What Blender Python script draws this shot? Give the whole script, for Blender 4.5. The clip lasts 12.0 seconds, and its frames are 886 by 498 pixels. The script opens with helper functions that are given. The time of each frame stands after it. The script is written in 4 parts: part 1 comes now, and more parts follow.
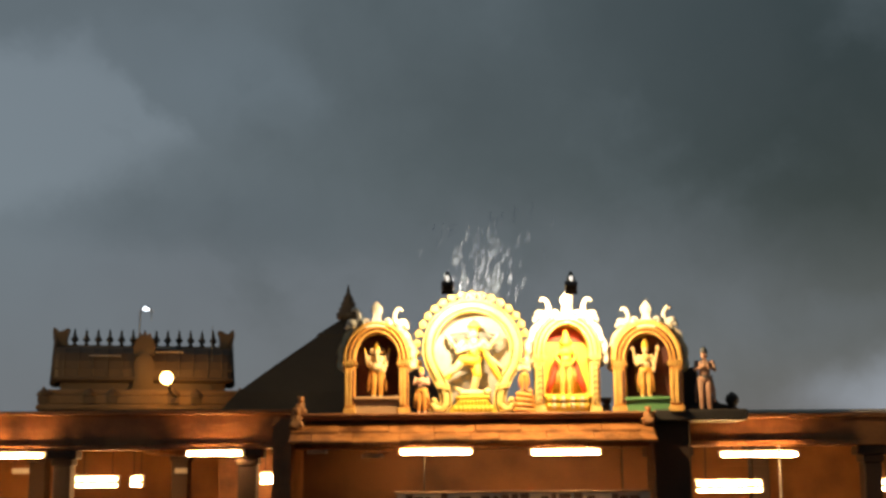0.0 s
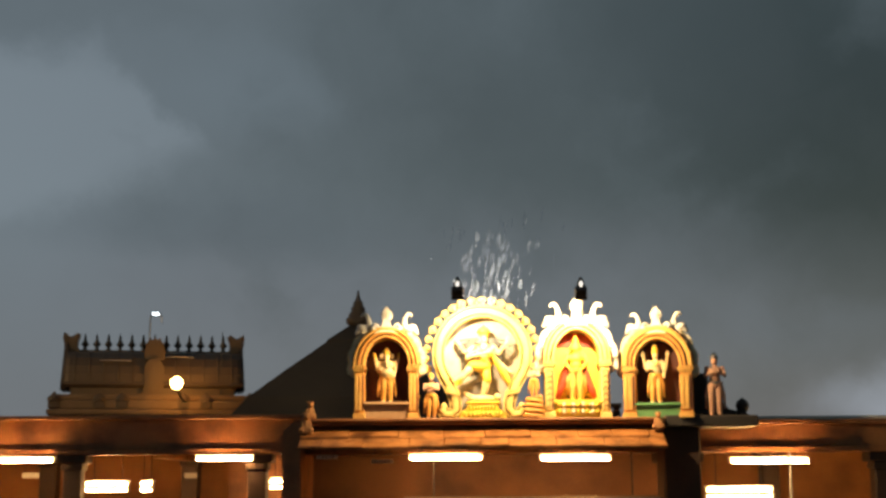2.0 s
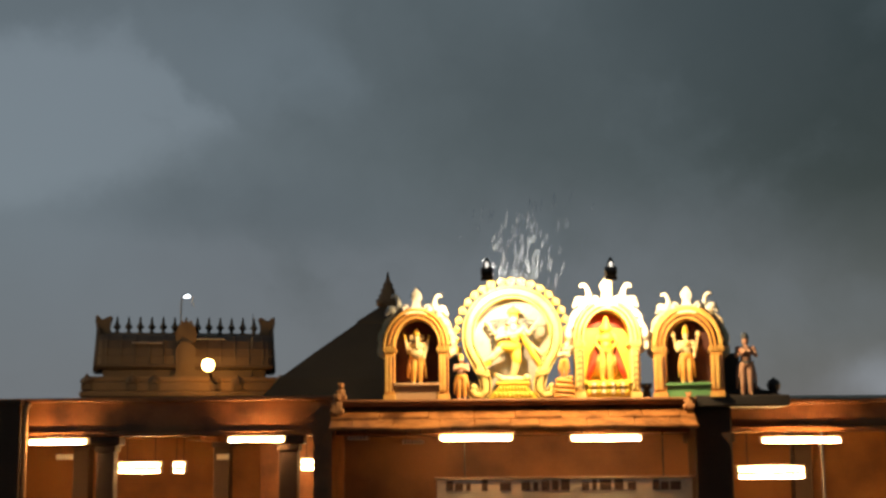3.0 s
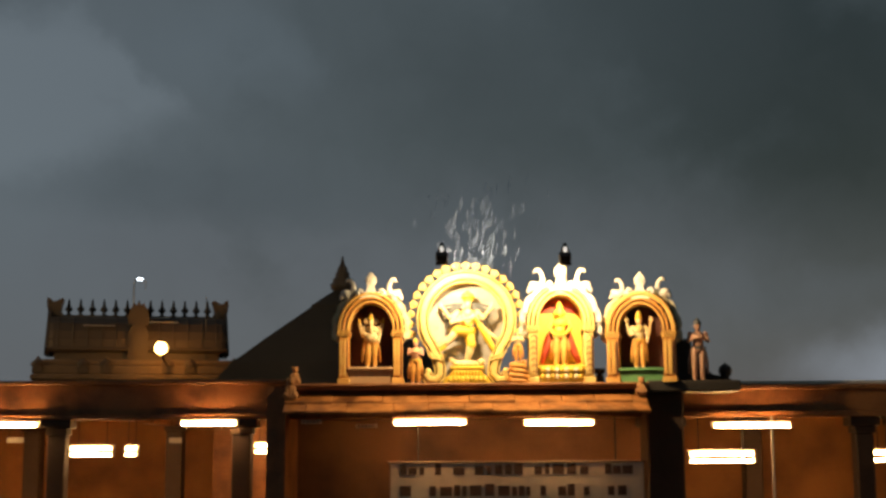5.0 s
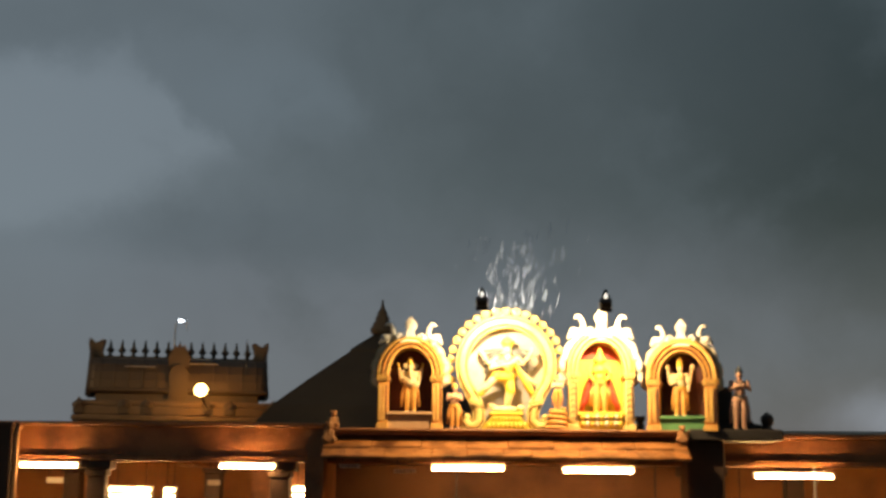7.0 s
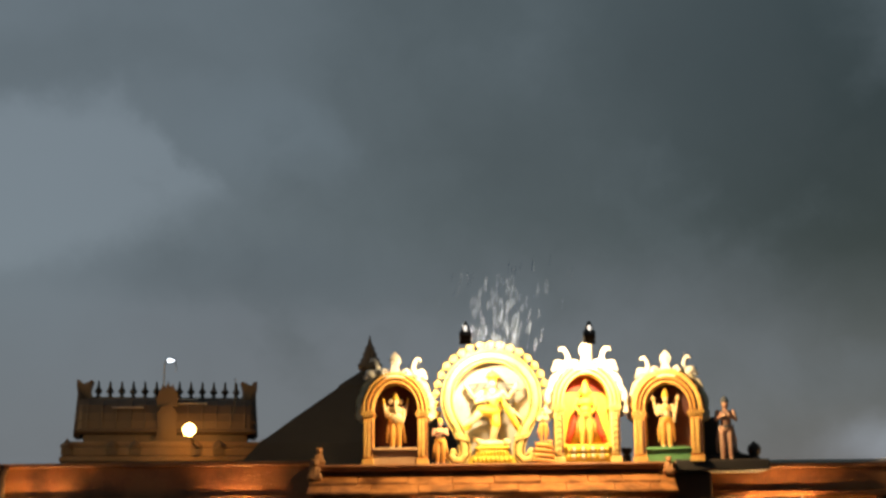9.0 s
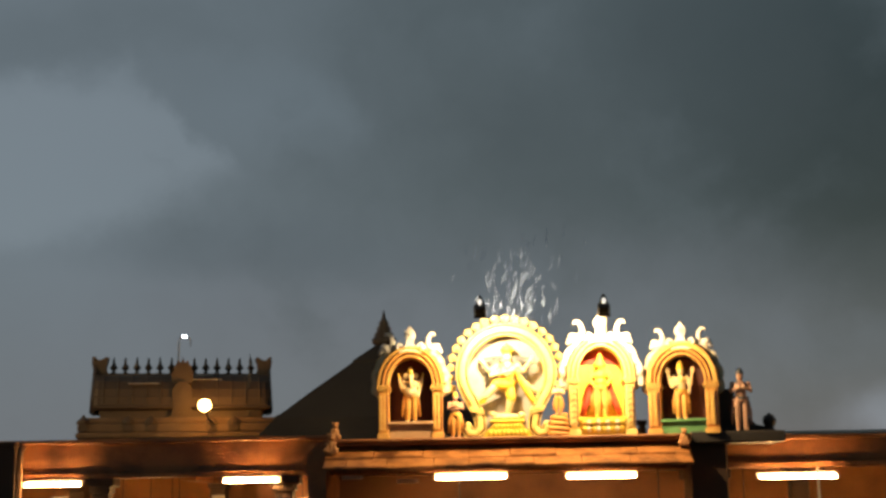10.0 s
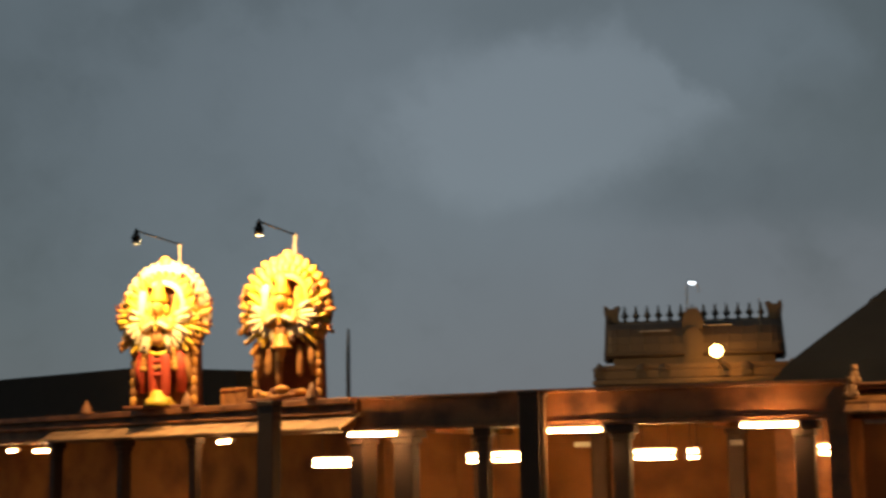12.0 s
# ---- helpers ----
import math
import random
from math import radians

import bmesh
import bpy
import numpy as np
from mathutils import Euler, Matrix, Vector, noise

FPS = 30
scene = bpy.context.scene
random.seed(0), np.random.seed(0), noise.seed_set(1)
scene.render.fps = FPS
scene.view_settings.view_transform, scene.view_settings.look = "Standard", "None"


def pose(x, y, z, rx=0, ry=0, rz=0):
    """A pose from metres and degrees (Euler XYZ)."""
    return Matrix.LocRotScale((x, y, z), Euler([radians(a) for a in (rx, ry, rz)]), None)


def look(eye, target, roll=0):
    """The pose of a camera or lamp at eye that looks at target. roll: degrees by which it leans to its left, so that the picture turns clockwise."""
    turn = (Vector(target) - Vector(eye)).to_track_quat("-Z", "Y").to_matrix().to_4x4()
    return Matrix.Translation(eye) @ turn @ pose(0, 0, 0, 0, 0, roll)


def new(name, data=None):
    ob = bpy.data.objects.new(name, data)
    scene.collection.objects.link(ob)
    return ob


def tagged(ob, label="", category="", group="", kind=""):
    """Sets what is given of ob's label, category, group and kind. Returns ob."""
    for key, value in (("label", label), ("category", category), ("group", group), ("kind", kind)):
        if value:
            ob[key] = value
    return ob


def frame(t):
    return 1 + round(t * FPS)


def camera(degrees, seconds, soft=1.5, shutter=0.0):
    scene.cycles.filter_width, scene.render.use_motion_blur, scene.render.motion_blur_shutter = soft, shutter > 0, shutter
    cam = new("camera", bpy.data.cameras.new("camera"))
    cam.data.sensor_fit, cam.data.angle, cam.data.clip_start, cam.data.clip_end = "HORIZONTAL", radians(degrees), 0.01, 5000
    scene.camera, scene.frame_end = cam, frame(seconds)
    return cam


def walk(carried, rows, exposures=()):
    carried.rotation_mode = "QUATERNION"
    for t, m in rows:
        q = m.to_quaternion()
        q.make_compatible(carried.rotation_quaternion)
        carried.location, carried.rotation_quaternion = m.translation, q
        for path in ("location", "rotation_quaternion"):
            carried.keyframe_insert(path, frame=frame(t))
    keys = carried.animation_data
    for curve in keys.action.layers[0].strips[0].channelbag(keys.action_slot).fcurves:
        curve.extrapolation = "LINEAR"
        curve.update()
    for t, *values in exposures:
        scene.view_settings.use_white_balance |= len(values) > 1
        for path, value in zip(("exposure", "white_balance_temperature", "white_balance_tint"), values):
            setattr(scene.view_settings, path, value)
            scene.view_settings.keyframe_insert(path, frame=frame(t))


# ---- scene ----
EYE = 2.6
cam = camera(36, 12.0, soft=3.0, shutter=0.4)
walk(cam, [
    (0, pose(0.00, 0, EYE, 99.610, 0.445, 0.076)),
    (0.5, pose(0.00, 0, EYE, 98.848, 0.345, -1.241)),
    (1, pose(0.00, 0, EYE, 99.005, 0.142, -1.834)),
    (1.5, pose(0.00, 0, EYE, 99.468, 0.364, -0.715)),
    (2, pose(0.00, 0, EYE, 99.840, 0.302, 0.473)),
    (2.5, pose(0.00, 0, EYE, 99.505, 0.470, 1.447)),
    (2.7, pose(0.00, 0, EYE, 99.325, 0.440, 1.755)),
    (4.3, pose(0.00, 0, EYE, 98.110, 0.190, 0.560)),
    (4.5, pose(0.00, 0, EYE, 98.066, 0.162, -0.067)),
    (5, pose(0.00, 0, EYE, 98.383, 0.329, -0.184)),
    (5.5, pose(0.00, 0, EYE, 98.510, 0.950, -0.921)),
    (6, pose(0.00, 0, EYE, 98.565, 0.824, -1.399)),
    (6.5, pose(0.00, 0, EYE, 98.386, -0.236, 2.156)),
    (7, pose(0.00, 0, EYE, 100.268, -0.516, 1.399)),
    (7.2, pose(0.00, 0, EYE, 100.425, -1.796, -1.242)),
    (8.8, pose(0.18, 0, EYE, 102.104, 0.867, 1.378)),
    (9, pose(0.19, 0, EYE, 101.720, 0.556, 1.368)),
    (9.5, pose(0.20, 0, EYE, 100.527, 0.879, 1.004)),
    (10, pose(0.15, 0, EYE, 100.643, 0.944, 1.928)),
    (10.5, pose(0.19, 0, EYE, 99.947, 0.617, 4.728)),
    (11, pose(0.18, 0, EYE, 99.162, 0.534, 10.874)),
    (11.5, pose(0.15, 0, EYE, 98.398, 0.736, 18.108)),
    (12, pose(0.12, 0, EYE, 98.734, 0.901, 23.097)),
], exposures=[(0, 0.0), (2.7, 0.0), (4.5, -0.05), (5.0, -0.5), (5.5, -1.27), (6.0, -0.55), (6.5, -0.33), (7.0, -0.05), (9.0, 0.03), (10.0, 0.0),
              (10.3, -0.4), (10.5, -0.9), (10.75, -1.4), (11.0, -1.82), (11.2, -1.75), (11.5, -1.18), (11.75, -0.35), (12.0, 0.0)])


# ---- storm sky at dusk ----
world = bpy.data.worlds.new("dusk_sky")
scene.world = world
world.use_nodes = True
wn, wl = world.node_tree.nodes, world.node_tree.links
wn.clear()


def wnode(kind, **values):
    n = wn.new(kind)
    for k, v in values.items():
        n.inputs[k].default_value = v
    return n


def wmath(op, a, b=None, c=None):
    n = wn.new("ShaderNodeMath")
    n.operation = op
    for i, v in enumerate((a, b, c)):
        if v is None:
            continue
        if isinstance(v, (int, float)):
            n.inputs[i].default_value = v
        else:
            wl.new(v, n.inputs[i])
    return n.outputs[0]


def wrange(v, lo, hi):
    n = wn.new("ShaderNodeMapRange")
    n.interpolation_type = "SMOOTHSTEP"
    wl.new(v, n.inputs["Value"])
    n.inputs["From Min"].default_value, n.inputs["From Max"].default_value = lo, hi
    return n.outputs["Result"]


def wmix(fac, a, b):
    n = wn.new("ShaderNodeMix")
    n.data_type = "RGBA"
    if isinstance(fac, (int, float)):
        n.inputs["Factor"].default_value = fac
    else:
        wl.new(fac, n.inputs["Factor"])
    for s, v in ((n.inputs[6], a), (n.inputs[7], b)):
        if isinstance(v, tuple):
            s.default_value = (*v, 1)
        else:
            wl.new(v, s)
    return n.outputs[2]


coord = wn.new("ShaderNodeTexCoord")
drift = wnode("ShaderNodeTexNoise", Scale=8.0, Detail=6.0, Roughness=0.6)
wl.new(coord.outputs["Generated"], drift.inputs["Vector"])
swirl = wn.new("ShaderNodeVectorMath")
swirl.operation = "SUBTRACT"
wl.new(drift.outputs["Color"], swirl.inputs[0])
swirl.inputs[1].default_value = (0.5, 0.5, 0.5)
bent = wn.new("ShaderNodeVectorMath")
bent.operation = "MULTIPLY_ADD"
wl.new(swirl.outputs[0], bent.inputs[0])
bent.inputs[1].default_value = (0.068, 0.068, 0.068)
wl.new(coord.outputs["Generated"], bent.inputs[2])
sep = wn.new("ShaderNodeSeparateXYZ")
wl.new(bent.outputs[0], sep.inputs[0])
az = wmath("ARCTAN2", sep.outputs[0], sep.outputs[1])
el = wmath("ARCSINE", sep.outputs[2])


def lobe(a, e, wa, we):
    """A soft cloud body round the azimuth a and the elevation e, in radians."""
    da = wmath("DIVIDE", wmath("SUBTRACT", az, a), wa)
    de = wmath("DIVIDE", wmath("SUBTRACT", el, e), we)
    return wmath("SQRT", wmath("ADD", wmath("MULTIPLY", da, da), wmath("MULTIPLY", de, de)))


def edge(a, e, na, ne, lo, hi):
    """1 on the side of an edge through (a, e) to which (na, ne) points."""
    d = wmath("ADD", wmath("MULTIPLY", wmath("SUBTRACT", az, a), na), wmath("MULTIPLY", wmath("SUBTRACT", el, e), ne))
    return wrange(d, lo, hi)


sky = wn.new("ShaderNodeTexSky")
sky.sky_type, sky.sun_disc = "NISHITA", False
sky.sun_elevation, sky.sun_rotation = radians(1.5), radians(60)
# grey light to the west, darker rain cloud to the east
base = wmix(wrange(az, -0.80, -0.38), (0.104, 0.126, 0.140), (0.158, 0.184, 0.204))
base = wmix(wrange(az, -0.36, 0.02), base, (0.086, 0.103, 0.110))
base = wmix(wrange(az, -0.06, 0.32), base, (0.018, 0.028, 0.030))
high = wrange(el, 0.24, 0.42)
base = wmix(wmath("MULTIPLY", high, 0.30), base, (0.075, 0.098, 0.105))
# paler bank near the horizon, with a bright break in the east
low = wrange(lobe(-0.04, 0.085, 0.62, 0.15), 1.0, 0.25)
base = wmix(wmath("MULTIPLY", low, 0.85), base, (0.150, 0.162, 0.182))
east = wrange(lobe(0.37, 0.055, 0.17, 0.052), 1.0, 0.1)
base = wmix(wmath("MULTIPLY", east, 0.95), base, (0.33, 0.37, 0.43))
streak = wrange(lobe(0.30, 0.108, 0.14, 0.030), 1.0, 0.2)
base = wmix(wmath("MULTIPLY", streak, 0.45), base, (0.12, 0.14, 0.165))
# the pale cloud that ends in a crisp wedge, and its darker underside
wedge = wmath("MULTIPLY", edge(-0.172, 0.240, -0.70, -0.71, -0.003, 0.009), edge(-0.172, 0.240, -0.42, 0.91, -0.010, 0.030))
fade = wrange(lobe(-0.305, 0.246, 0.160, 0.066), 1.20, 0.72)
base = wmix(wmath("MULTIPLY", wmath("MULTIPLY", wedge, fade), 0.58), base, (0.222, 0.254, 0.280))
second = wmath("MULTIPLY", edge(-0.085, 0.292, -0.86, -0.5, -0.004, 0.03), wrange(lobe(-0.15, 0.29, 0.10, 0.055), 1.0, 0.2))
base = wmix(wmath("MULTIPLY", second, 0.32), base, (0.165, 0.200, 0.225))
under = wrange(lobe(-0.17, 0.185, 0.20, 0.04), 1.0, 0.2)
base = wmix(wmath("MULTIPLY", under, 0.38), base, (0.075, 0.092, 0.106))
over = wrange(lobe(-0.30, 0.335, 0.16, 0.035), 1.0, 0.2)
base = wmix(wmath("MULTIPLY", over, 0.35), base, (0.090, 0.108, 0.116))
wisp = wnode("ShaderNodeTexNoise", Scale=6.0, Detail=7.0, Roughness=0.55)
wl.new(bent.outputs[0], wisp.inputs["Vector"])
base = wmix(wmath("MULTIPLY", wrange(wisp.outputs["Fac"], 0.45, 0.72), 0.15), base, (0.20, 0.235, 0.26))
base = wmix(wmath("MULTIPLY", wrange(wisp.outputs["Fac"], 0.50, 0.30), 0.30), base, (0.045, 0.056, 0.060))
base = wmix(0.02, base, sky.outputs[0])
bg = wn.new("ShaderNodeBackground")
bg.inputs["Strength"].default_value = 0.95
cool = wn.new("ShaderNodeVectorMath")
cool.operation = "MULTIPLY"
wl.new(base, cool.inputs[0])
cool.inputs[1].default_value = (0.95, 1.0, 1.05)
wl.new(cool.outputs[0], bg.inputs["Color"])
out = wn.new("ShaderNodeOutputWorld")
wl.new(bg.outputs[0], out.inputs["Surface"])

# ---- lamps of the place ----
WARM = (1.0, 0.62, 0.22)


def lamp(name, kind, m, energy, colour=WARM, **more):
    d = bpy.data.lights.new(name, kind)
    d.energy, d.color = energy, colour
    if kind == "SPOT":
        d.spot_size, d.spot_blend = radians(more.get("cone", 100)), 0.2
    if kind == "AREA":
        d.shape, d.size, d.size_y = "RECTANGLE", more["size"][0], more["size"][1]
    else:
        d.shadow_soft_size = more.get("soft", 0.06)
    ob = new(name, d)
    ob.matrix_world = m
    return ob


# ---- materials ----
def material(name, colour, rough=0.7, metal=0.0, second=None, scale=3.0, bump=0.25, fine=60.0, amount=0.5, coat=0.0):
    """Two scales of variation, stains and grain, and a fine relief, in object space."""
    m = bpy.data.materials.new(name)
    m.use_nodes = True
    n, l = m.node_tree.nodes, m.node_tree.links
    p = n["Principled BSDF"]
    tc = n.new("ShaderNodeTexCoord")
    big, small = n.new("ShaderNodeTexNoise"), n.new("ShaderNodeTexNoise")
    big.inputs["Scale"].default_value, big.inputs["Detail"].default_value = scale, 6
    small.inputs["Scale"].default_value, small.inputs["Detail"].default_value = fine, 4
    for t in (big, small):
        l.new(tc.outputs["Object"], t.inputs["Vector"])
    ramp = n.new("ShaderNodeMapRange")
    ramp.inputs["From Min"].default_value, ramp.inputs["From Max"].default_value = 0.42, 0.70
    l.new(big.outputs["Fac"], ramp.inputs["Value"])
    amt = n.new("ShaderNodeMath")
    amt.operation = "MULTIPLY"
    amt.inputs[1].default_value = amount
    l.new(ramp.outputs["Result"], amt.inputs[0])
    mix = n.new("ShaderNodeMix")
    mix.data_type = "RGBA"
    mix.inputs[6].default_value = (*colour, 1)
    mix.inputs[7].default_value = (*(second or tuple(c * 0.55 for c in colour)), 1)
    l.new(amt.outputs[0], mix.inputs["Factor"])
    grain = n.new("ShaderNodeMix")
    grain.data_type, grain.blend_type = "RGBA", "MULTIPLY"
    grain.inputs["Factor"].default_value = 0.35
    l.new(mix.outputs[2], grain.inputs[6])
    l.new(small.outputs["Fac"], grain.inputs[7])
    l.new(grain.outputs[2], p.inputs["Base Color"])
    p.inputs["Roughness"].default_value, p.inputs["Metallic"].default_value = rough, metal
    p.inputs["Coat Weight"].default_value = coat
    if bump:
        b = n.new("ShaderNodeBump")
        b.inputs["Strength"].default_value, b.inputs["Distance"].default_value = bump, 0.02
        l.new(small.outputs["Fac"], b.inputs["Height"])
        l.new(b.outputs[0], p.inputs["Normal"])
    return m


def glow(name, colour, strength):
    m = bpy.data.materials.new(name)
    m.use_nodes = True
    p = m.node_tree.nodes["Principled BSDF"]
    p.inputs["Base Color"].default_value = (0.8, 0.8, 0.8, 1)
    p.inputs["Emission Color"].default_value, p.inputs["Emission Strength"].default_value = (*colour, 1), strength
    return m


CREAM = material("yellow_cream_paint", (0.80, 0.60, 0.20), 0.55, second=(0.62, 0.36, 0.07), scale=4)
OCHRE = material("ochre_paint", (0.64, 0.29, 0.05), 0.55, second=(0.42, 0.14, 0.02))
TAN = material("orange_yellow_paint", (0.72, 0.42, 0.10), 0.55, second=(0.52, 0.21, 0.04), scale=5, amount=0.7)
EAVE = material("wet_eave_stone", (0.37, 0.150, 0.045), 0.30, second=(0.085, 0.030, 0.010), scale=3.4, bump=0.9, fine=11, amount=1.0)
UMBER = material("umber_paint", (0.42, 0.18, 0.05), 0.7, second=(0.16, 0.06, 0.02), scale=4)
AMBER = material("amber_paint", (0.80, 0.42, 0.085), 0.5, second=(0.50, 0.16, 0.022), scale=5, amount=0.8)
IVORY = material("ivory_paint", (0.80, 0.68, 0.44), 0.55, second=(0.60, 0.40, 0.16), scale=6)
# backlit silhouette of pillars and pilasters, put into the stone's colour
PILLAR = material("silhouette_dark_pillar_stone", (0.050, 0.022, 0.009), 0.7, second=(0.035, 0.015, 0.006), scale=2.0, bump=0.4, fine=25)
STREAMER = material("dusty_orange_relief", (0.52, 0.23, 0.060), 0.7, second=(0.16, 0.055, 0.015), scale=5, amount=0.8)
CHOCOLATE = material("dark_brown_relief", (0.20, 0.062, 0.018), 0.75, second=(0.09, 0.024, 0.008), scale=4)
BLUEGREY = material("grey_blue_paint", (0.10, 0.11, 0.12), 0.65)
# darker brown than the other back walls, for the wall behind the porch
DARKWALL = material("dark_brown_wall_paint", (0.18, 0.070, 0.020), 0.75, second=(0.07, 0.024, 0.007), scale=0.9, amount=1.0, fine=30)
# dark brown that stands in for weak lamplight at the porch corner
SHADEPLASTER = material("shade_brown_plaster", (0.065, 0.030, 0.014), 0.8, second=(0.03, 0.014, 0.007), scale=1.5, bump=0.4, fine=20)
PANEL = material("pale_grey_panel", (0.40, 0.39, 0.39), 0.7, second=(0.26, 0.23, 0.21), scale=5)
LINE = material("dark_line_paint", (0.10, 0.028, 0.012), 0.7)
DUN = material("dun_paint", (0.42, 0.36, 0.28), 0.7, scale=6)
GOLD = material("gold_yellow_paint", (0.80, 0.54, 0.05), 0.5, second=(0.60, 0.32, 0.025), scale=6)
WHITE = material("whitewash", (0.80, 0.77, 0.70), 0.7, second=(0.58, 0.52, 0.44))
RED = material("red_paint", (0.50, 0.055, 0.018), 0.6, scale=6)
MAROON = material("maroon_paint", (0.085, 0.018, 0.010), 0.8, second=(0.04, 0.009, 0.006))
GREEN = material("green_paint", (0.10, 0.26, 0.09), 0.6, scale=5)
PINK = material("salmon_paint", (0.62, 0.34, 0.22), 0.6, scale=6)
SKIN = material("statue_paint", (0.78, 0.62, 0.34), 0.5, second=(0.58, 0.34, 0.12), scale=8)
STONE = material("weathered_stone", (0.24, 0.19, 0.14), 0.85, second=(0.11, 0.085, 0.065), scale=1.6, bump=0.5, fine=25)
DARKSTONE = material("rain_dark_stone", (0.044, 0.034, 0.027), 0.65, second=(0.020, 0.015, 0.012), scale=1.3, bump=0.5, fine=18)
PLASTER = material("stained_brown_plaster", (0.34, 0.135, 0.042), 0.55, second=(0.11, 0.038, 0.012), scale=1.7, bump=0.6, fine=22, amount=0.9)
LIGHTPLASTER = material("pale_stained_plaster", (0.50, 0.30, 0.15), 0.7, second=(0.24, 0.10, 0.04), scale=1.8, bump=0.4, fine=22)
WALLPAINT = material("ochre_wall_paint", (0.42, 0.17, 0.040), 0.75, second=(0.18, 0.062, 0.016), scale=0.7, amount=1.0, fine=30)
TOWERDUST = material("dusty_tower_stone", (0.10, 0.074, 0.052), 0.8, second=(0.05, 0.034, 0.022), scale=2.5, bump=0.5, fine=18)
ROOFTILE = material("dark_roof_tile", (0.022, 0.017, 0.012), 0.85, second=(0.012, 0.009, 0.007), scale=2, bump=0.5, fine=20)
METAL = material("black_metal", (0.03, 0.03, 0.03), 0.45, 0.6, bump=0.05)
STEEL = material("galvanised_pole", (0.42, 0.42, 0.42), 0.45, 0.7, bump=0.05)
GROUND = material("wet_ground", (0.12, 0.10, 0.08), 0.5, scale=0.4, bump=0.4, fine=9)
SIGN = material("sign_board_white", (0.62, 0.56, 0.48), 0.6)
INK = material("sign_paint_dark", (0.06, 0.03, 0.02), 0.7)
TUBE = glow("tube_light_glow", (1.0, 0.55, 0.20), 175.0)
TUBE_IN = glow("inner_tube_glow", (1.0, 0.52, 0.18), 105.0)
SODIUM = glow("sodium_glow", (1.0, 0.58, 0.16), 26.0)
LENS = glow("floodlight_lens", (1.0, 0.66, 0.25), 30.0)
RAIN = material("rain_water", (0.34, 0.46, 0.78), 0.15, bump=0, amount=0.1)
BULBEND = glow("bulb_end_glow", (1.0, 0.93, 0.82), 1.2)
PALE_LED = glow("street_lamp_glow", (0.85, 0.93, 1.0), 8.0)


# ---- building helpers ----
def part(name, bm, mat, parent=None, label="", smooth=False):
    me = bpy.data.meshes.new(name)
    bmesh.ops.recalc_face_normals(bm, faces=bm.faces)
    bm.to_mesh(me)
    bm.free()
    for m in mat if isinstance(mat, (list, tuple)) else [mat]:
        me.materials.append(m)
    if smooth:
        for poly in me.polygons:
            poly.use_smooth = True
    ob = new(name, me)
    if parent:
        ob.parent = parent
    if label:
        ob["label"] = label
    return ob


def thing(name, at, label, category, group="", kind="", rz=0.0):
    e = new(name)
    e.empty_display_size = 0.2
    e.matrix_world = pose(*at, 0, 0, rz)
    return tagged(e, label, category, group, kind)


def box(bm, x0, x1, y0, y1, z0, z1, bev=0.0, mi=0):
    vs = [bm.verts.new((x, y, z)) for z in (z0, z1) for y in (y0, y1) for x in (x0, x1)]
    fs = [bm.faces.new([vs[i] for i in q]) for q in ((0, 2, 3, 1), (4, 5, 7, 6), (0, 1, 5, 4), (2, 6, 7, 3), (0, 4, 6, 2), (1, 3, 7, 5))]
    for fc in fs:
        fc.material_index = mi
    if bev:
        es = list({e for fc in fs for e in fc.edges})
        bmesh.ops.bevel(bm, geom=es, offset=bev, segments=1, affect="EDGES", material=mi)
    return vs


def boxed(x0, x1, y0, y1, z0, z1, bev=0.0):
    bm = bmesh.new()
    box(bm, x0, x1, y0, y1, z0, z1, bev)
    return bm


def tube(bm, pts, radii, seg=10, mi=0, cap=True):
    """A round bar along points with a radius at each."""
    pts = [Vector(p) for p in pts]
    rings = []
    side = None
    for i, p in enumerate(pts):
        d = (pts[min(i + 1, len(pts) - 1)] - pts[max(i - 1, 0)]).normalized()
        if side is None:
            side = d.orthogonal().normalized()
        side = (side - d * side.dot(d)).normalized()
        o = d.cross(side)
        r = radii[i] if isinstance(radii, (list, tuple)) else radii
        rings.append([bm.verts.new(p + (side * math.cos(k * math.tau / seg) + o * math.sin(k * math.tau / seg)) * r) for k in range(seg)])
    for a, b in zip(rings, rings[1:]):
        for k in range(seg):
            bm.faces.new((a[k], a[(k + 1) % seg], b[(k + 1) % seg], b[k])).material_index = mi
    if cap:
        bm.faces.new(rings[0][::-1]).material_index = mi
        bm.faces.new(rings[-1]).material_index = mi


def limb(bm, p, q, r0, r1, mi=0, seg=10):
    """A tapered bar with rounded ends."""
    p, q = Vector(p), Vector(q)
    d = (q - p).normalized()
    tube(bm, [p - d * r0 * 0.95, p - d * r0 * 0.6, p, q, q + d * r1 * 0.6, q + d * r1 * 0.95], [r0 * 0.3, r0 * 0.8, r0, r1, r1 * 0.8, r1 * 0.3], seg, mi)


def egg(bm, c, r, mi=0, seg=12, tilt=0.0):
    m = Matrix.Translation(c) @ Matrix.Rotation(radians(tilt), 4, "Y") @ Matrix.Diagonal((*r, 1))
    made = bmesh.ops.create_uvsphere(bm, u_segments=seg, v_segments=max(6, seg // 2 + 2), radius=1, matrix=m)
    for v in made["verts"]:
        for fc in v.link_faces:
            fc.material_index = mi


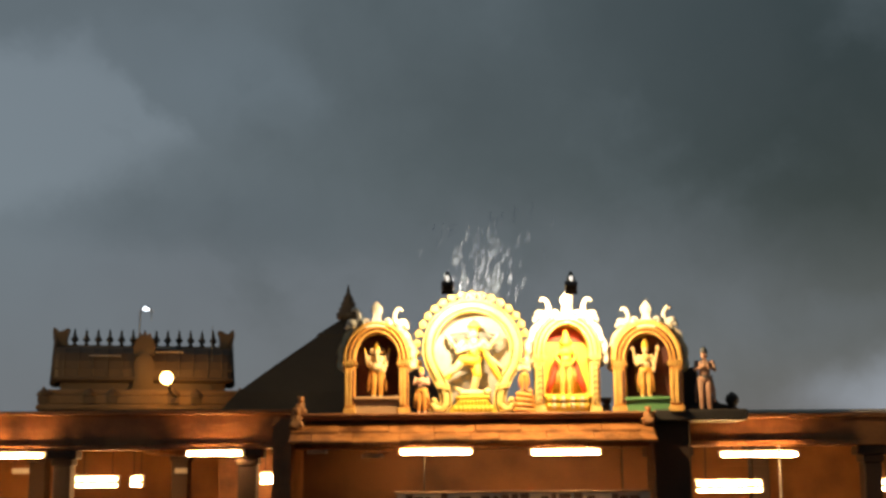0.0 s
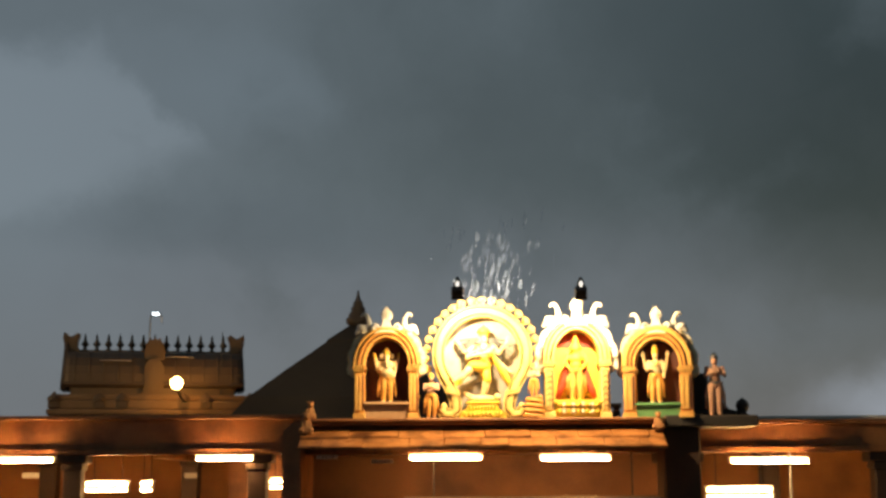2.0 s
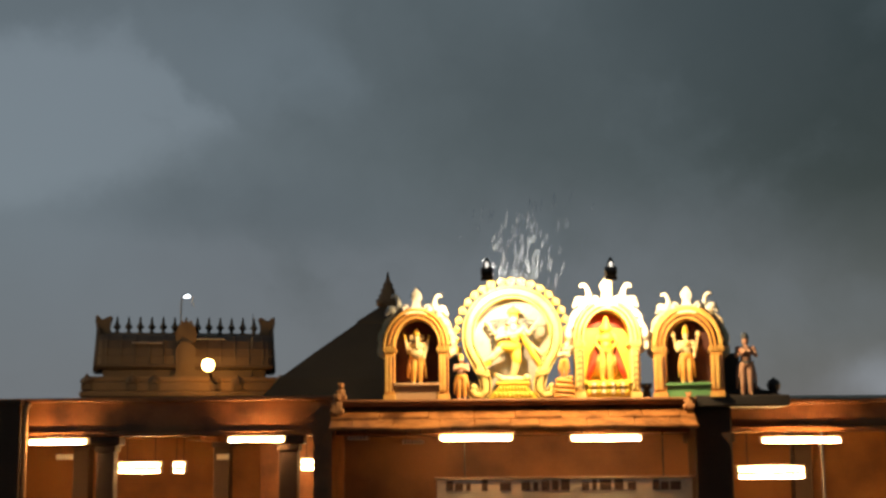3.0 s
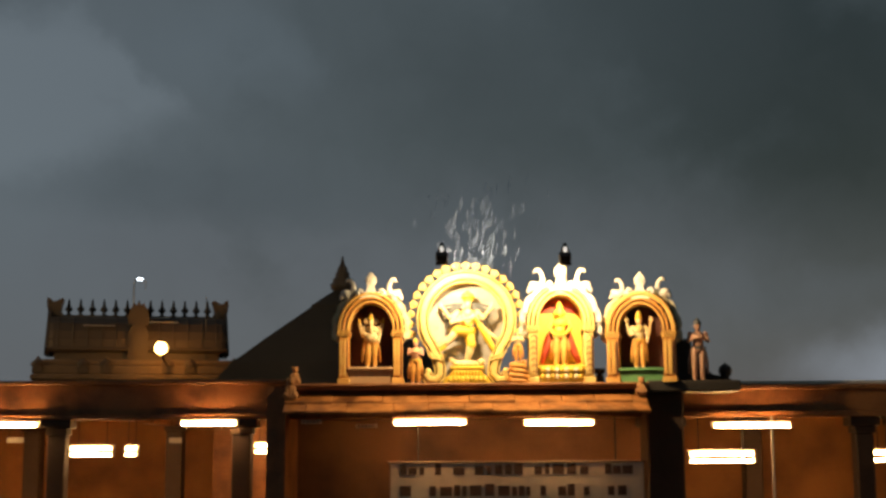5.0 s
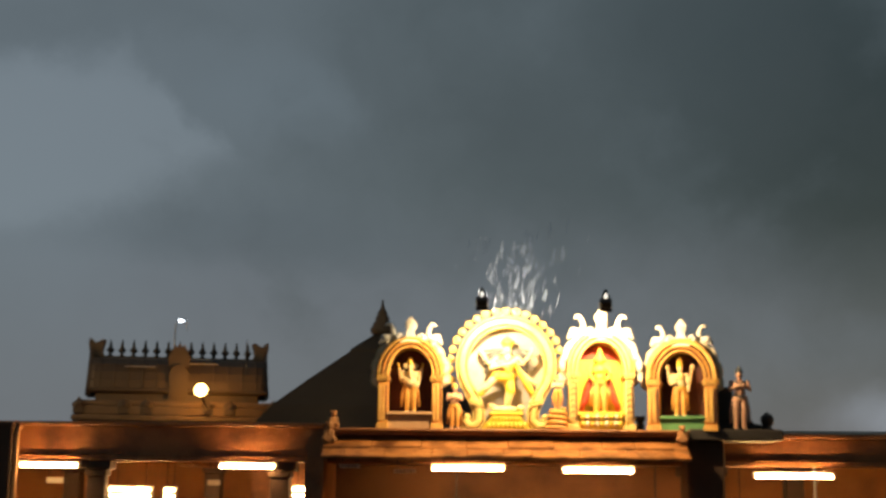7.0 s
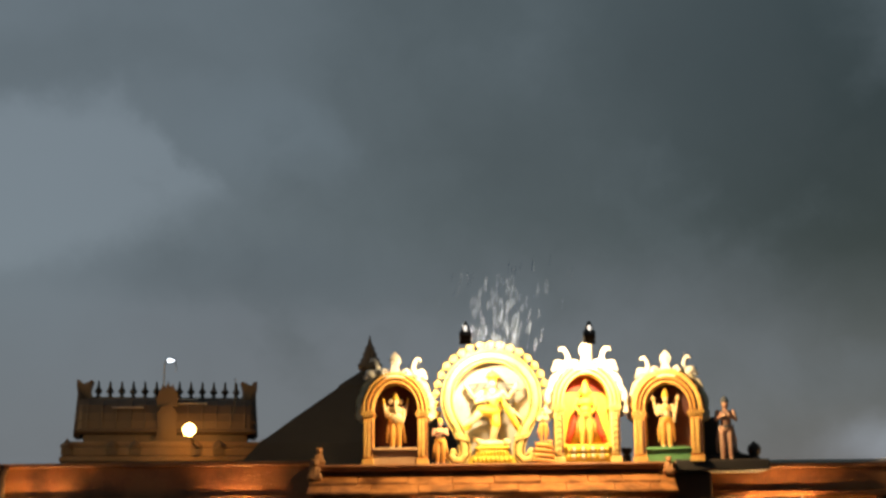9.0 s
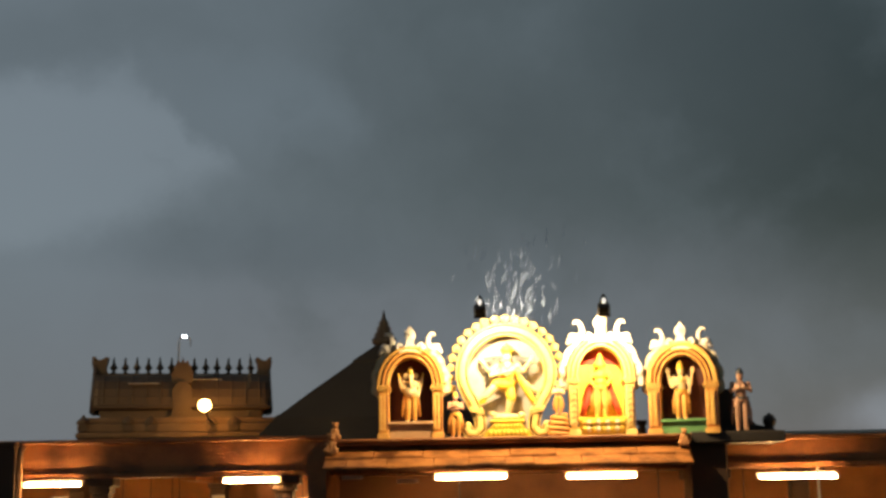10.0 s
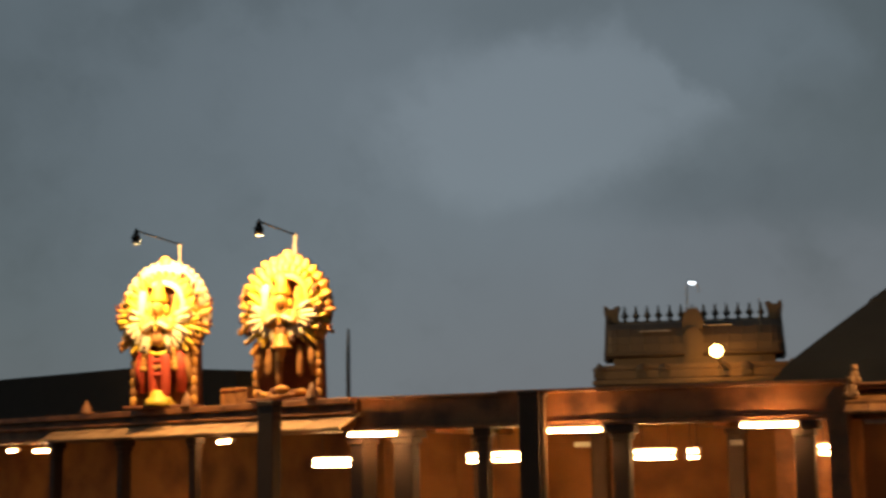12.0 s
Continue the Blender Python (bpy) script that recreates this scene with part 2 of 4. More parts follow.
def lathe(bm, c, profile, seg=14, mi=0):
    """A turned shape round the upright through c: pairs of radius and height."""
    rings = [[bm.verts.new((c[0] + r * math.cos(k * math.tau / seg), c[1] + r * math.sin(k * math.tau / seg), c[2] + h)) for k in range(seg)] for r, h in profile]
    for a, b in zip(rings, rings[1:]):
        for k in range(seg):
            bm.faces.new((a[k], a[(k + 1) % seg], b[(k + 1) % seg], b[k])).material_index = mi
    bm.faces.new(rings[0][::-1]).material_index = mi
    bm.faces.new(rings[-1]).material_index = mi


def sweep(bm, path, lo, hi, y0, y1, mi=0, rounded=0.25):
    """A band along a path in the upright plane: from lo to hi across it, from y0 (front) to y1, its front edges eased."""
    n = len(path)
    e = (hi - lo) * rounded
    prof = [(lo, y1), (lo, y0 + e), (lo + e, y0), (hi - e, y0), (hi, y0 + e), (hi, y1)]
    rings = []
    for i, (x, z) in enumerate(path):
        ax_, az_ = path[max(i - 1, 0)]
        bx_, bz_ = path[min(i + 1, n - 1)]
        d = Vector((bx_ - ax_, bz_ - az_)).normalized()
        nx, nz = -d.y, d.x
        rings.append([bm.verts.new((x + nx * o, y, z + nz * o)) for o, y in prof])
    for a, b in zip(rings, rings[1:]):
        for k in range(len(prof)):
            bm.faces.new((a[k], a[(k + 1) % len(prof)], b[(k + 1) % len(prof)], b[k])).material_index = mi
    bm.faces.new(rings[0]).material_index = mi
    bm.faces.new(rings[-1][::-1]).material_index = mi


def prism(bm, outline, y0, y1, mi=0):
    """A plate with an outline in the upright plane."""
    a = [bm.verts.new((x, y0, z)) for x, z in outline]
    b = [bm.verts.new((x, y1, z)) for x, z in outline]
    bm.faces.new(a).material_index = mi
    bm.faces.new(b[::-1]).material_index = mi
    for i in range(len(a)):
        j = (i + 1) % len(a)
        bm.faces.new((a[i], b[i], b[j], a[j])).material_index = mi


def arc(cx, cz, r, a0, a1, n, rz=None):
    rz = rz or r
    return [(cx + r * math.cos(radians(a0 + (a1 - a0) * i / n)), cz + rz * math.sin(radians(a0 + (a1 - a0) * i / n))) for i in range(n + 1)]



# ---- ground and large structure ----
bm = bmesh.new()
bmesh.ops.create_grid(bm, x_segments=40, y_segments=40, size=900, matrix=Matrix.Translation((0, 300, 0)))
tagged(part("ground", bm, GROUND), "rain-wet dark paved ground round the temple", "ground", kind="structure")

FRONT, WING, RIGHT = 22.0, 25.0, 23.0


def setting(name, bm, mat, label, category="wall"):
    return tagged(part(name, bm, mat), label, category, kind="structure")


def courses(name, x0, x1, y, bands, y_back, mat, label, category="wall", at=None):
    """Stacked courses: (z0, z1, how far proud); the first is the setting, the rest are pieces of it."""
    first = None
    for z0, z1, proud in bands:
        bm = boxed(x0, x1, y - proud, y_back, z0, z1, 0.012)
        if first is None:
            first = setting(name, bm, mat, label, category)
        else:
            part("course", bm, mat, first)
    if at is not None:
        first.matrix_world = at
    return first


# wing: parapet, roof slab, columns, room behind
WING_BANDS = [(3.18, 3.28, 0.06), (3.28, 3.81, 0.0), (3.81, 3.885, 0.10)]
courses("wall_wing_parapet", -9.35, -2.75, WING, WING_BANDS, WING + 0.35, PLASTER, "stained brown plaster parapet beam over the colonnade")
courses("wall_wing_parapet_low", -12.35, -9.352, WING, [(3.18, 3.28, 0.06), (3.28, 3.79, 0.0), (3.79, 3.86, 0.10)], WING + 0.35, PLASTER, "stained brown plaster parapet beam, a step lower")
setting("ceiling_wing", boxed(-12.35, -2.75, WING + 0.35, 31, 3.3, 3.45), PLASTER, "dim plaster ceiling of the colonnade", "ceiling")
setting("wall_wing_back", boxed(-14.5, -2.75, 30.6, 31, 0, 3.3), WALLPAINT, "ochre painted back wall of the colonnade")
setting("floor_wing", boxed(-14.5, -2.75, WING - 0.6, 31, 0.004, 0.45), STONE, "raised stone floor of the colonnade", "floor")
setting("wall_wing_end", boxed(-2.75, -2.45, WING - 3.0, 31, 0, 3.6), PLASTER, "brown plaster cross wall beside the porch")


def column(x, y, w, z0, z1, label="square stone pillar of the colonnade, coloured dark as a silhouette", rz=0.0):
    c = thing("pillar", (x, y, z0), label, "pillar", "pillars of the colonnade", rz=rz)
    h = z1 - z0
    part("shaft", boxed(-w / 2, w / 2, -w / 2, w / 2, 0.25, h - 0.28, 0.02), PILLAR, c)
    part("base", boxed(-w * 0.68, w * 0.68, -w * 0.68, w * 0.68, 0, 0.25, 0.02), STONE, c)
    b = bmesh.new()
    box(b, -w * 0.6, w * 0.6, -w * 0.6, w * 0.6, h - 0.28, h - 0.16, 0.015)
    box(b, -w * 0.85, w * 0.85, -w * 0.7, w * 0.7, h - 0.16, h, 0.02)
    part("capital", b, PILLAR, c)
    return c


for x, w in ((-11.4, 0.40), (-9.73, 0.22), (-6.94, 0.32), (-3.58, 0.34)):
    column(x, WING + 0.17, w, 0.45, 3.18)

for x in (-11.0, -8.3, -5.4, -4.3):
    column(x, 28.3, 0.34, 0.45, 3.3, "square stone pillar deeper inside the colonnade, coloured dark as a silhouette")
for x in (-11.0, -8.3, -5.4):
    tagged(part("cross_beam", boxed(x - 0.15, x + 0.15, WING + 0.36, 30.6, 3.12, 3.298, 0.01), PLASTER), "brown plaster cross beam under the ceiling", "beam", "cross beams")

# the turned wing beyond, which carries the two great statues
TURN = -22.0
SEC = pose(-12.4, WING - 0.08, 0, 0, 0, TURN)


def on_wing(s, off=0.0, z=0.0):
    """A place s metres along the turned wing, off metres in front of it."""
    return SEC @ Vector((-s, -off, z))


courses("wall_far_cornice", -36, 0, 0, [(3.73, 3.86, 0.20), (3.58, 3.73, 0.0), (3.52, 3.58, 0.16), (3.18, 3.26, 0.10)], 0.4, PLASTER, "brown plaster cornice courses under the great statues", at=SEC)
courses("trim_far_band", -36, 0, 0, [(3.26, 3.52, 0.0)], 0.4, PLASTER, "brown plaster band behind the eave", "trim", SEC)
w3 = setting("ceiling_far", boxed(-36, 0, 0.4, 5.6, 3.30, 3.82), PLASTER, "roof slab over the far colonnade", "ceiling")
w4 = setting("wall_far_back", boxed(-36, 0, 5.2, 5.6, 0, 3.30), WALLPAINT, "ochre painted back wall of the far colonnade")
w5 = setting("floor_far", boxed(-36, 0.2, -0.6, 5.2, 0.006, 0.45), STONE, "raised stone floor of the far colonnade", "floor")
for w in (w3, w4, w5):
    w.matrix_world = SEC
for s, w in ((-0.05, 0.4), (5.85, 0.22), (8.9, 0.26), (12.2, 0.26), (16.4, 0.3), (20.8, 0.3), (25.2, 0.3)):
    p = on_wing(s, -0.15)
    column(p.x, p.y, w, 0.45, 3.18, rz=TURN)

# porch in the middle, carrying the four arches
courses("wall_porch_cornice", -2.45, 3.35, FRONT, [(3.605, 3.65, 0.30), (3.55, 3.605, 0.22), (3.20, 3.55, 0.0)], 24.4, PLASTER, "brown stepped cornice of the porch under the arches")
# shade at this corner is put into the dark materials of pier and slab
setting("wall_porch_corner", boxed(3.36, 3.95, FRONT + 0.1, 22.94, 0.45, 3.50, 0.02), SHADEPLASTER, "corner pier beside the porch, its shade put into a dark colour")
setting("roof_porch_corner", boxed(3.36, 4.85, FRONT - 0.1, 22.94, 3.504, 3.685, 0.02), DARKSTONE, "corner slab under the end statue, its shade put into a dark colour", "roof")
setting("wall_porch_back", boxed(-2.45, 4.0, 24.0, 24.3, 0, 3.2), DARKWALL, "dark brown wall behind the porch")
setting("floor_porch", boxed(-2.45, 9.5, FRONT - 0.5, 24.0, 0.008, 0.45), STONE, "stone floor of the porch", "floor")
setting("ceiling_porch", boxed(-2.45, 3.35, 22.6, 24.0, 3.12, 3.198), PLASTER, "brown porch ceiling", "ceiling")

# right wing: low flat-roofed range
courses("wall_right_parapet", 3.36, 13.0, RIGHT, [(3.22, 3.58, 0.0), (3.12, 3.22, 0.05), (3.58, 3.66, 0.08)], RIGHT + 0.35, PLASTER, "dark stained plaster parapet beam of the side range")
setting("roof_right_edge", boxed(4.95, 13.0, RIGHT + 0.1, 29, 3.664, 3.725, 0.01), WHITE, "pale sheet metal roof edge", "roof")
setting("ceiling_right", boxed(3.36, 13.0, RIGHT + 0.35, 29, 3.3, 3.45), PLASTER, "dim plaster ceiling of the side range", "ceiling")
setting("wall_right_back", boxed(4.0, 13.0, 28.6, 29, 0, 3.3), WALLPAINT, "ochre painted back wall of the side range")
setting("floor_right", boxed(4.0, 13.0, 24.0, 28.6, 0.010, 0.45), STONE, "stone floor of the side range", "floor")
for x, w in ((3.75, 0.45), (7.15, 0.3), (10.2, 0.4)):
    column(x, RIGHT + 0.2, w, 0.45, 3.12)
for x in (6.0, 8.8):
    column(x, 26.4, 0.34, 0.45, 3.3, "square stone pillar deeper inside the side range, coloured dark as a silhouette")


# ---- tube lights ----
def tube_light(at, length, rz=0.0, glowing=TUBE, double=False, top=3.14, label="lit fluorescent tube on a white batten under the beam"):
    t = thing("tube_light", at, label, "tube light", "tube lights", rz=rz)
    h = length / 2
    part("batten", boxed(-h - 0.04, h + 0.04, 0.03, 0.11, 0.02, 0.075, 0.006), WHITE, t)
    for sx in (-0.7, 0.7):
        b = bmesh.new()
        tube(b, [(sx * h, 0.095, 0.07), (sx * h, 0.095, top - at[2] + 0.003)], 0.008, 6)
        part("hanger", b, METAL, t)
    for k in range(2 if double else 1):
        b = bmesh.new()
        tube(b, [(-h, 0, -0.115 * k), (h, 0, -0.115 * k)], 0.026, 12)
        part("tube", b, glowing, t, smooth=True)
        for sx in (-1, 1):
            part("holder", boxed(sx * h - 0.02 + 0.02 * sx, sx * h + 0.02 + 0.02 * sx, -0.03, 0.05, -0.115 * k - 0.03, 0.03, 0.004), WHITE, t)
    return t


for x, y, z, l, rz in ((-4.15, 24.86, 3.093, 0.98, 0), (-7.77, 24.86, 3.079, 1.02, 0), (-11.90, 24.62, 3.09, 1.04, 0),
                       (-0.14, 22.2, 3.035, 1.12, 0), (1.95, 22.2, 3.015, 1.08, 0), (5.22, 22.87, 2.965, 1.25, 0), (9.44, 22.87, 2.965, 1.17, 0)):
    tube_light((x, y, z), l, rz, top=3.12 if y == 22.87 else 3.20 if y < 23 else 3.18)
for x, z, l in ((-6.67, 2.66, 0.78), (-9.71, 2.66, 0.70), (-3.29, 2.70, 0.46), (-5.91, 2.66, 0.2), (-10.51, 2.64, 0.22), (-13.68, 2.60, 1.1)):
    tube_light((x, 26.5, z), l, 0, TUBE_IN, True, 3.3, "lit twin tube lamp hanging inside the colonnade")
tube_light((4.85, 23.6, 2.50), 1.08, 0, TUBE_IN, True, 3.3, "lit twin tube lamp inside the side range")
tube_light((8.1, 24.2, 2.5), 1.0, 0, TUBE_IN, True, 3.3, "lit twin tube lamp inside the side range")
# the tube at 22.5 is an added, unseen lamp that brightens the far wall
for s, z, l in ((5.2, 3.05, 0.5), (15.3, 3.0, 0.5), (13.4, 2.97, 1.3), (22.5, 2.95, 1.2)):
    p = on_wing(s, -0.5, z)
    tube_light(p, l, TURN, top=3.30)


# ---- arched shrines ----
def leaf(bm, x, z, a, size, y, mi=0):
    """A curled leaf boss that points along a (degrees) from the arch."""
    d = Vector((math.cos(radians(a)), 0, math.sin(radians(a))))
    s = Vector((-d.z, 0, d.x))
    c = Vector((x, y, z))
    egg(bm, c, (size * 0.52, size * 0.42, size * 0.52), mi, 10)
    for k, r in ((-0.42, 0.27), (0.42, 0.27), (0.0, 0.27)):
        egg(bm, c + d * size * (0.30 if k else 0.52) + s * size * k - Vector((0, size * 0.12, 0)), (size * r, size * 0.25, size * r), mi, 8)
    egg(bm, c - Vector((0, size * 0.40, 0)), (size * 0.2, size * 0.14, size * 0.2), mi, 8)


def bird(bm, x, z, sx, size, mi=0):
    """A swan with a slim upright neck and a beak that points away from the crest."""
    s = size
    egg(bm, (x + 0.05 * sx * s, -0.03, z + 0.035 * s), (0.11 * s, 0.055, 0.062 * s), mi, 10, -18 * sx)
    tube(bm, [(x - 0.02 * sx * s, -0.03, z + 0.03 * s), (x - 0.055 * sx * s, -0.03, z + 0.12 * s), (x - 0.035 * sx * s, -0.03, z + 0.21 * s), (x + 0.005 * sx * s, -0.035, z + 0.265 * s),
              (x + 0.05 * sx * s, -0.04, z + 0.262 * s), (x + 0.078 * sx * s, -0.04, z + 0.225 * s)], [0.055 * s, 0.040 * s, 0.032 * s, 0.034 * s, 0.030 * s, 0.008], 8, mi)
    tube(bm, [(x + 0.08 * sx * s, -0.02, z + 0.04 * s), (x + 0.13 * sx * s, 0, z - 0.005 * s), (x + 0.17 * sx * s, 0, z - 0.06 * s)], [0.05 * s, 0.045 * s, 0.02 * s], 8, mi)


def collar(sx, half, spring, zr, r_in):
    """A scalloped leaf plate on one flank of an arch, with veins standing proud."""
    b = bmesh.new()
    outer, inner = [], []
    n = 40
    for i in range(n + 1):
        a = radians(-20 + 88 * i / n)
        w = 1.0 + 0.045 * abs(math.sin(math.pi * 4.0 * i / n)) - 0.10 * max(0.0, (4 - i) / 4)
        outer.append((sx * half * w * math.cos(a), spring + 0.02 + zr * w * math.sin(a)))
        inner.append((sx * r_in * math.cos(a), spring + 0.02 + (zr - half + r_in) * math.sin(a)))
    prism(b, outer + inner[::-1], -0.03, 0.22)
    return b


def shrine(x, label, half_open, half_out, spring, apex, crest, paint, trim, niche, leaf_half, pedestal, ped_mat, ped_label, top=None, y=FRONT, rz=0.0, flanks=None, bird_size=1.0):
    """An arched niche on pillars, 0 at its foot: band in ribs, leaf bosses round it, birds and a medallion on top."""
    t = thing("arched_shrine", (x, y, 3.65), label, "shrine", "arched shrines on the roof", rz=rz)
    wp = half_out - half_open
    for sx in (-1, 1):
        a0, a1 = sorted((sx * half_open, sx * half_out))
        p = part("pillar", boxed(a0, a1, -0.13, 0.30, 0.09, spring - 0.10, 0.008), trim if trim is OCHRE else paint, t)
        part("pillar_base", boxed(a0 - 0.02, a1 + 0.02, -0.17, 0.32, 0, 0.09, 0.01), paint, p)
        for q in (0.04, 0.42):
            part("fluting", boxed(a0 + wp * q, a0 + wp * (q + 0.30), -0.158, -0.126, 0.13, spring - 0.15, 0.008), paint, p)
        part("groove", boxed(a0 + wp * 0.78, a0 + wp * 0.93, -0.136, -0.126, 0.14, spring - 0.16, 0.002), LINE, p)
        for k, g in ((0.10, 0.02), (0.065, 0.035), (0.03, 0.02)):
            part("capital_ring", boxed(a0 - g, a1 + g, -0.14 - g, 0.31, spring - k, spring - k + 0.024, 0.006), paint, p)
        part("capital_groove", boxed(a0 + 0.004, a1 - 0.004, -0.146, 0.30, spring - 0.105, spring - 0.004), LINE, p)
    rise = apex - spring
    for lo, hi, y0, m in ((0.0, 0.034, -0.15, paint), (0.034, 0.062, -0.06, LINE), (0.062, 0.104, -0.17, trim), (0.104, 0.132, -0.06, LINE), (0.132, wp + 0.022, -0.15, paint), (wp + 0.022, wp + 0.045, -0.07, LINE)):
        path = arc(0, spring, half_open, 180, 0, 28, rise)
        b = bmesh.new()
        sweep(b, path, lo, hi, y0, 0.30)
        part("arch_band", b, m, t)
    # leaf bosses
    zr = rise + wp + 0.07
    for sx in (-1, 1):
        plate = part("leaf_collar", collar(sx, leaf_half + 0.015, spring, zr, half_out - 0.02), flanks or top or paint, t, "scalloped leaf plate on the arch's flank")
        for i in range(6):
            a = -12 + 15.5 * i
            b = bmesh.new()
            r = leaf_half - 0.05
            leaf(b, sx * r * math.cos(radians(a)), spring + 0.02 + (zr - 0.055) * math.sin(radians(a)), a if sx > 0 else 180 - a, 0.088, -0.03)
            part("leaf_boss", b, flanks or top or paint, plate, smooth=True)
    # crest
    b = bmesh.new()
    zc = apex + wp
    prism(b, [(-0.15, zc - 0.10), (0.15, zc - 0.10), (0.11, zc - 0.02), (0.065, zc + 0.06), (0.05, crest - 0.19), (-0.05, crest - 0.19), (-0.065, zc + 0.06), (-0.11, zc - 0.02)], -0.13, 0.08)
    prism(b, arc(0, crest - 0.125, 0.088, -60, 60, 8, 0.095) + [(0.035, crest - 0.025), (0.0, crest + 0.015), (-0.035, crest - 0.025)] + arc(0, crest - 0.125, 0.088, 120, 240, 8, 0.095), -0.09, 0.05)
    sweep(b, arc(0, crest - 0.125, 0.05, 180, -180, 20), -0.012, 0.012, -0.112, -0.08)
    egg(b, (0, -0.09, crest - 0.125), (0.028, 0.03, 0.028), 0, 10)
    for sx in (-1, 1):
        tube(b, [(sx * 0.09, -0.10, zc + 0.0), (sx * 0.17, -0.11, zc - 0.05), (sx * 0.215, -0.11, zc + 0.01), (sx * 0.185, -0.11, zc + 0.065), (sx * 0.135, -0.11, zc + 0.045), (sx * 0.15, -0.11, zc + 0.01)], [0.032, 0.034, 0.032, 0.028, 0.022, 0.012], 8)
    part("crest", b, top or paint, t)
    for sx in (-1, 1):
        b = bmesh.new()
        bird(b, sx * 0.335, apex + wp - 0.03, sx, bird_size)
        part("bird", b, top or paint, t, smooth=True)
    # niche
    b = bmesh.new()
    prism(b, [(half_open, 0)] + arc(0, spring, half_open, 0, 180, 20, rise) + [(-half_open, 0)], 0.28, 0.33)
    part("niche_back", b, niche, t)
    p = part("pedestal", boxed(-half_open + 0.004, half_open - 0.004, -0.10, 0.27, 0, pedestal - 0.05, 0.01), ped_mat, t, ped_label)
    part("pedestal_top", boxed(-half_open - 0.01, half_open + 0.01, -0.16, 0.27, pedestal - 0.05, pedestal, 0.012), ped_mat, t)
    return t


ARCH1 = shrine(-1.08, "cream and orange arched shrine niche with leaf bosses", 0.355, 0.51, 0.86, 1.30, 1.80, TAN, OCHRE, MAROON, 0.60, 0.27, LIGHTPLASTER, "pale plaster pedestal", WHITE, flanks=IVORY)
ARCH3 = shrine(1.98, "brightly lit yellow arched shrine niche with birds", 0.375, 0.52, 0.92, 1.42, 1.93, CREAM, CREAM, GOLD, 0.63, 0.28, GOLD, "gold painted pedestal", WHITE, bird_size=1.12)
ARCH4 = shrine(3.30, "cream and orange arched shrine niche on green pedestal", 0.355, 0.55, 0.83, 1.27, 1.79, TAN, OCHRE, MAROON, 0.62, 0.24, GREEN, "green painted pedestal", WHITE, y=FRONT + 0.10, rz=-12, flanks=IVORY, bird_size=0.95)
b = bmesh.new()
prism(b, arc(0, 1.09, 0.34, 12, 168, 14, 0.31), 0.262, 0.278)
part("niche_top", b, RED, ARCH3, "red painted niche head")
for k in range(9):
    b = bmesh.new()
    egg(b, (-0.30 + 0.075 * k, -0.16, 0.205), (0.036, 0.03, 0.045), 0, 8)
    egg(b, (-0.30 + 0.075 * k, -0.145, 0.10), (0.036, 0.03, 0.05), 0, 8)
    part("lotus_petal", b, IVORY if k % 2 else GOLD, ARCH3, smooth=True)
# chequer relief on the bright shrine's pillars
for sx in (-1, 1):
    for k in range(7):
        b = bmesh.new()
        for j, q in ((-1, 1), (1, -1)):
            tube(b, [(sx * 0.448 + j * 0.045, -0.158, 0.16 + 0.095 * k), (sx * 0.448, -0.158, 0.16 + 0.095 * k + 0.045)], 0.010, 6)
        part("relief", b, UMBER, ARCH3)

# ---- ring of flames round the dancing statue ----
RING = thing("flame_ring", (0.46, FRONT, 3.65), "cream and gold horseshoe ring with flower bosses", "sculpture")
CZ, RO = 1.02, 0.705
ring_path = arc(0, CZ, RO, 217, -37, 44)
lower = [(-0.66, 0.16), (-0.60, 0.07), (-0.50, 0.06), (-0.43, 0.14), (-0.43, 0.26), (-0.47, 0.40), (-0.53, 0.52)]
ring_path = lower + ring_path + [(-x, z) for x, z in lower[::-1]]
for lo, hi, y0, m in ((-0.097, -0.074, -0.15, CREAM), (-0.074, -0.050, -0.05, LINE), (-0.050, 0.054, -0.18, CREAM), (0.054, 0.076, -0.05, LINE), (0.076, 0.098, -0.15, CREAM)):
    b = bmesh.new()
    sweep(b, ring_path, lo, hi, y0, 0.22)
    part("ring_band", b, m, RING)
for i in range(21):
    a = -14 + 208 * i / 20
    b = bmesh.new()
    leaf(b, 0.882 * math.cos(radians(a)), CZ + 0.882 * math.sin(radians(a)), a, 0.106, 0.03)
    part("flower_boss", b, CREAM, RING, smooth=True)
for sx in (-1, 1):
    for z in (0.395, 0.445):
        b = boxed(-0.115, 0.115, -0.20, 0.10, -0.016, 0.016, 0.006)
        b.transform(Matrix.Translation((sx * 0.478, 0, z)) @ Matrix.Rotation(radians(-14 * sx), 4, "Y"))
        part("clasp", b, CREAM, RING)
    b = bmesh.new()
    egg(b, (sx * 0.62, -0.12, 0.20), (0.05, 0.05, 0.05), 0, 10)
    part("curl_bud", b, CREAM, RING, smooth=True)
b = bmesh.new()
prism(b, [(-0.44, 0.0), (0.44, 0.0), (0.42, 0.30)] + arc(0, CZ, 0.66, -40, 220, 36) + [(-0.42, 0.30)], 0.14, 0.20)
part("back_panel", b, PANEL, RING, "pale back panel")
b = bmesh.new()
prism(b, [(-0.39, 0.0), (0.39, 0.0), (0.35, 0.07), (0.31, 0.12), (-0.31, 0.12), (-0.35, 0.07)], -0.26, 0.13)
prism(b, [(-0.28, 0.124), (0.28, 0.124), (0.22, 0.22), (-0.22, 0.22)], -0.2, 0.12)
box(b, -0.27, 0.27, -0.22, 0.13, 0.22, 0.27, 0.015)
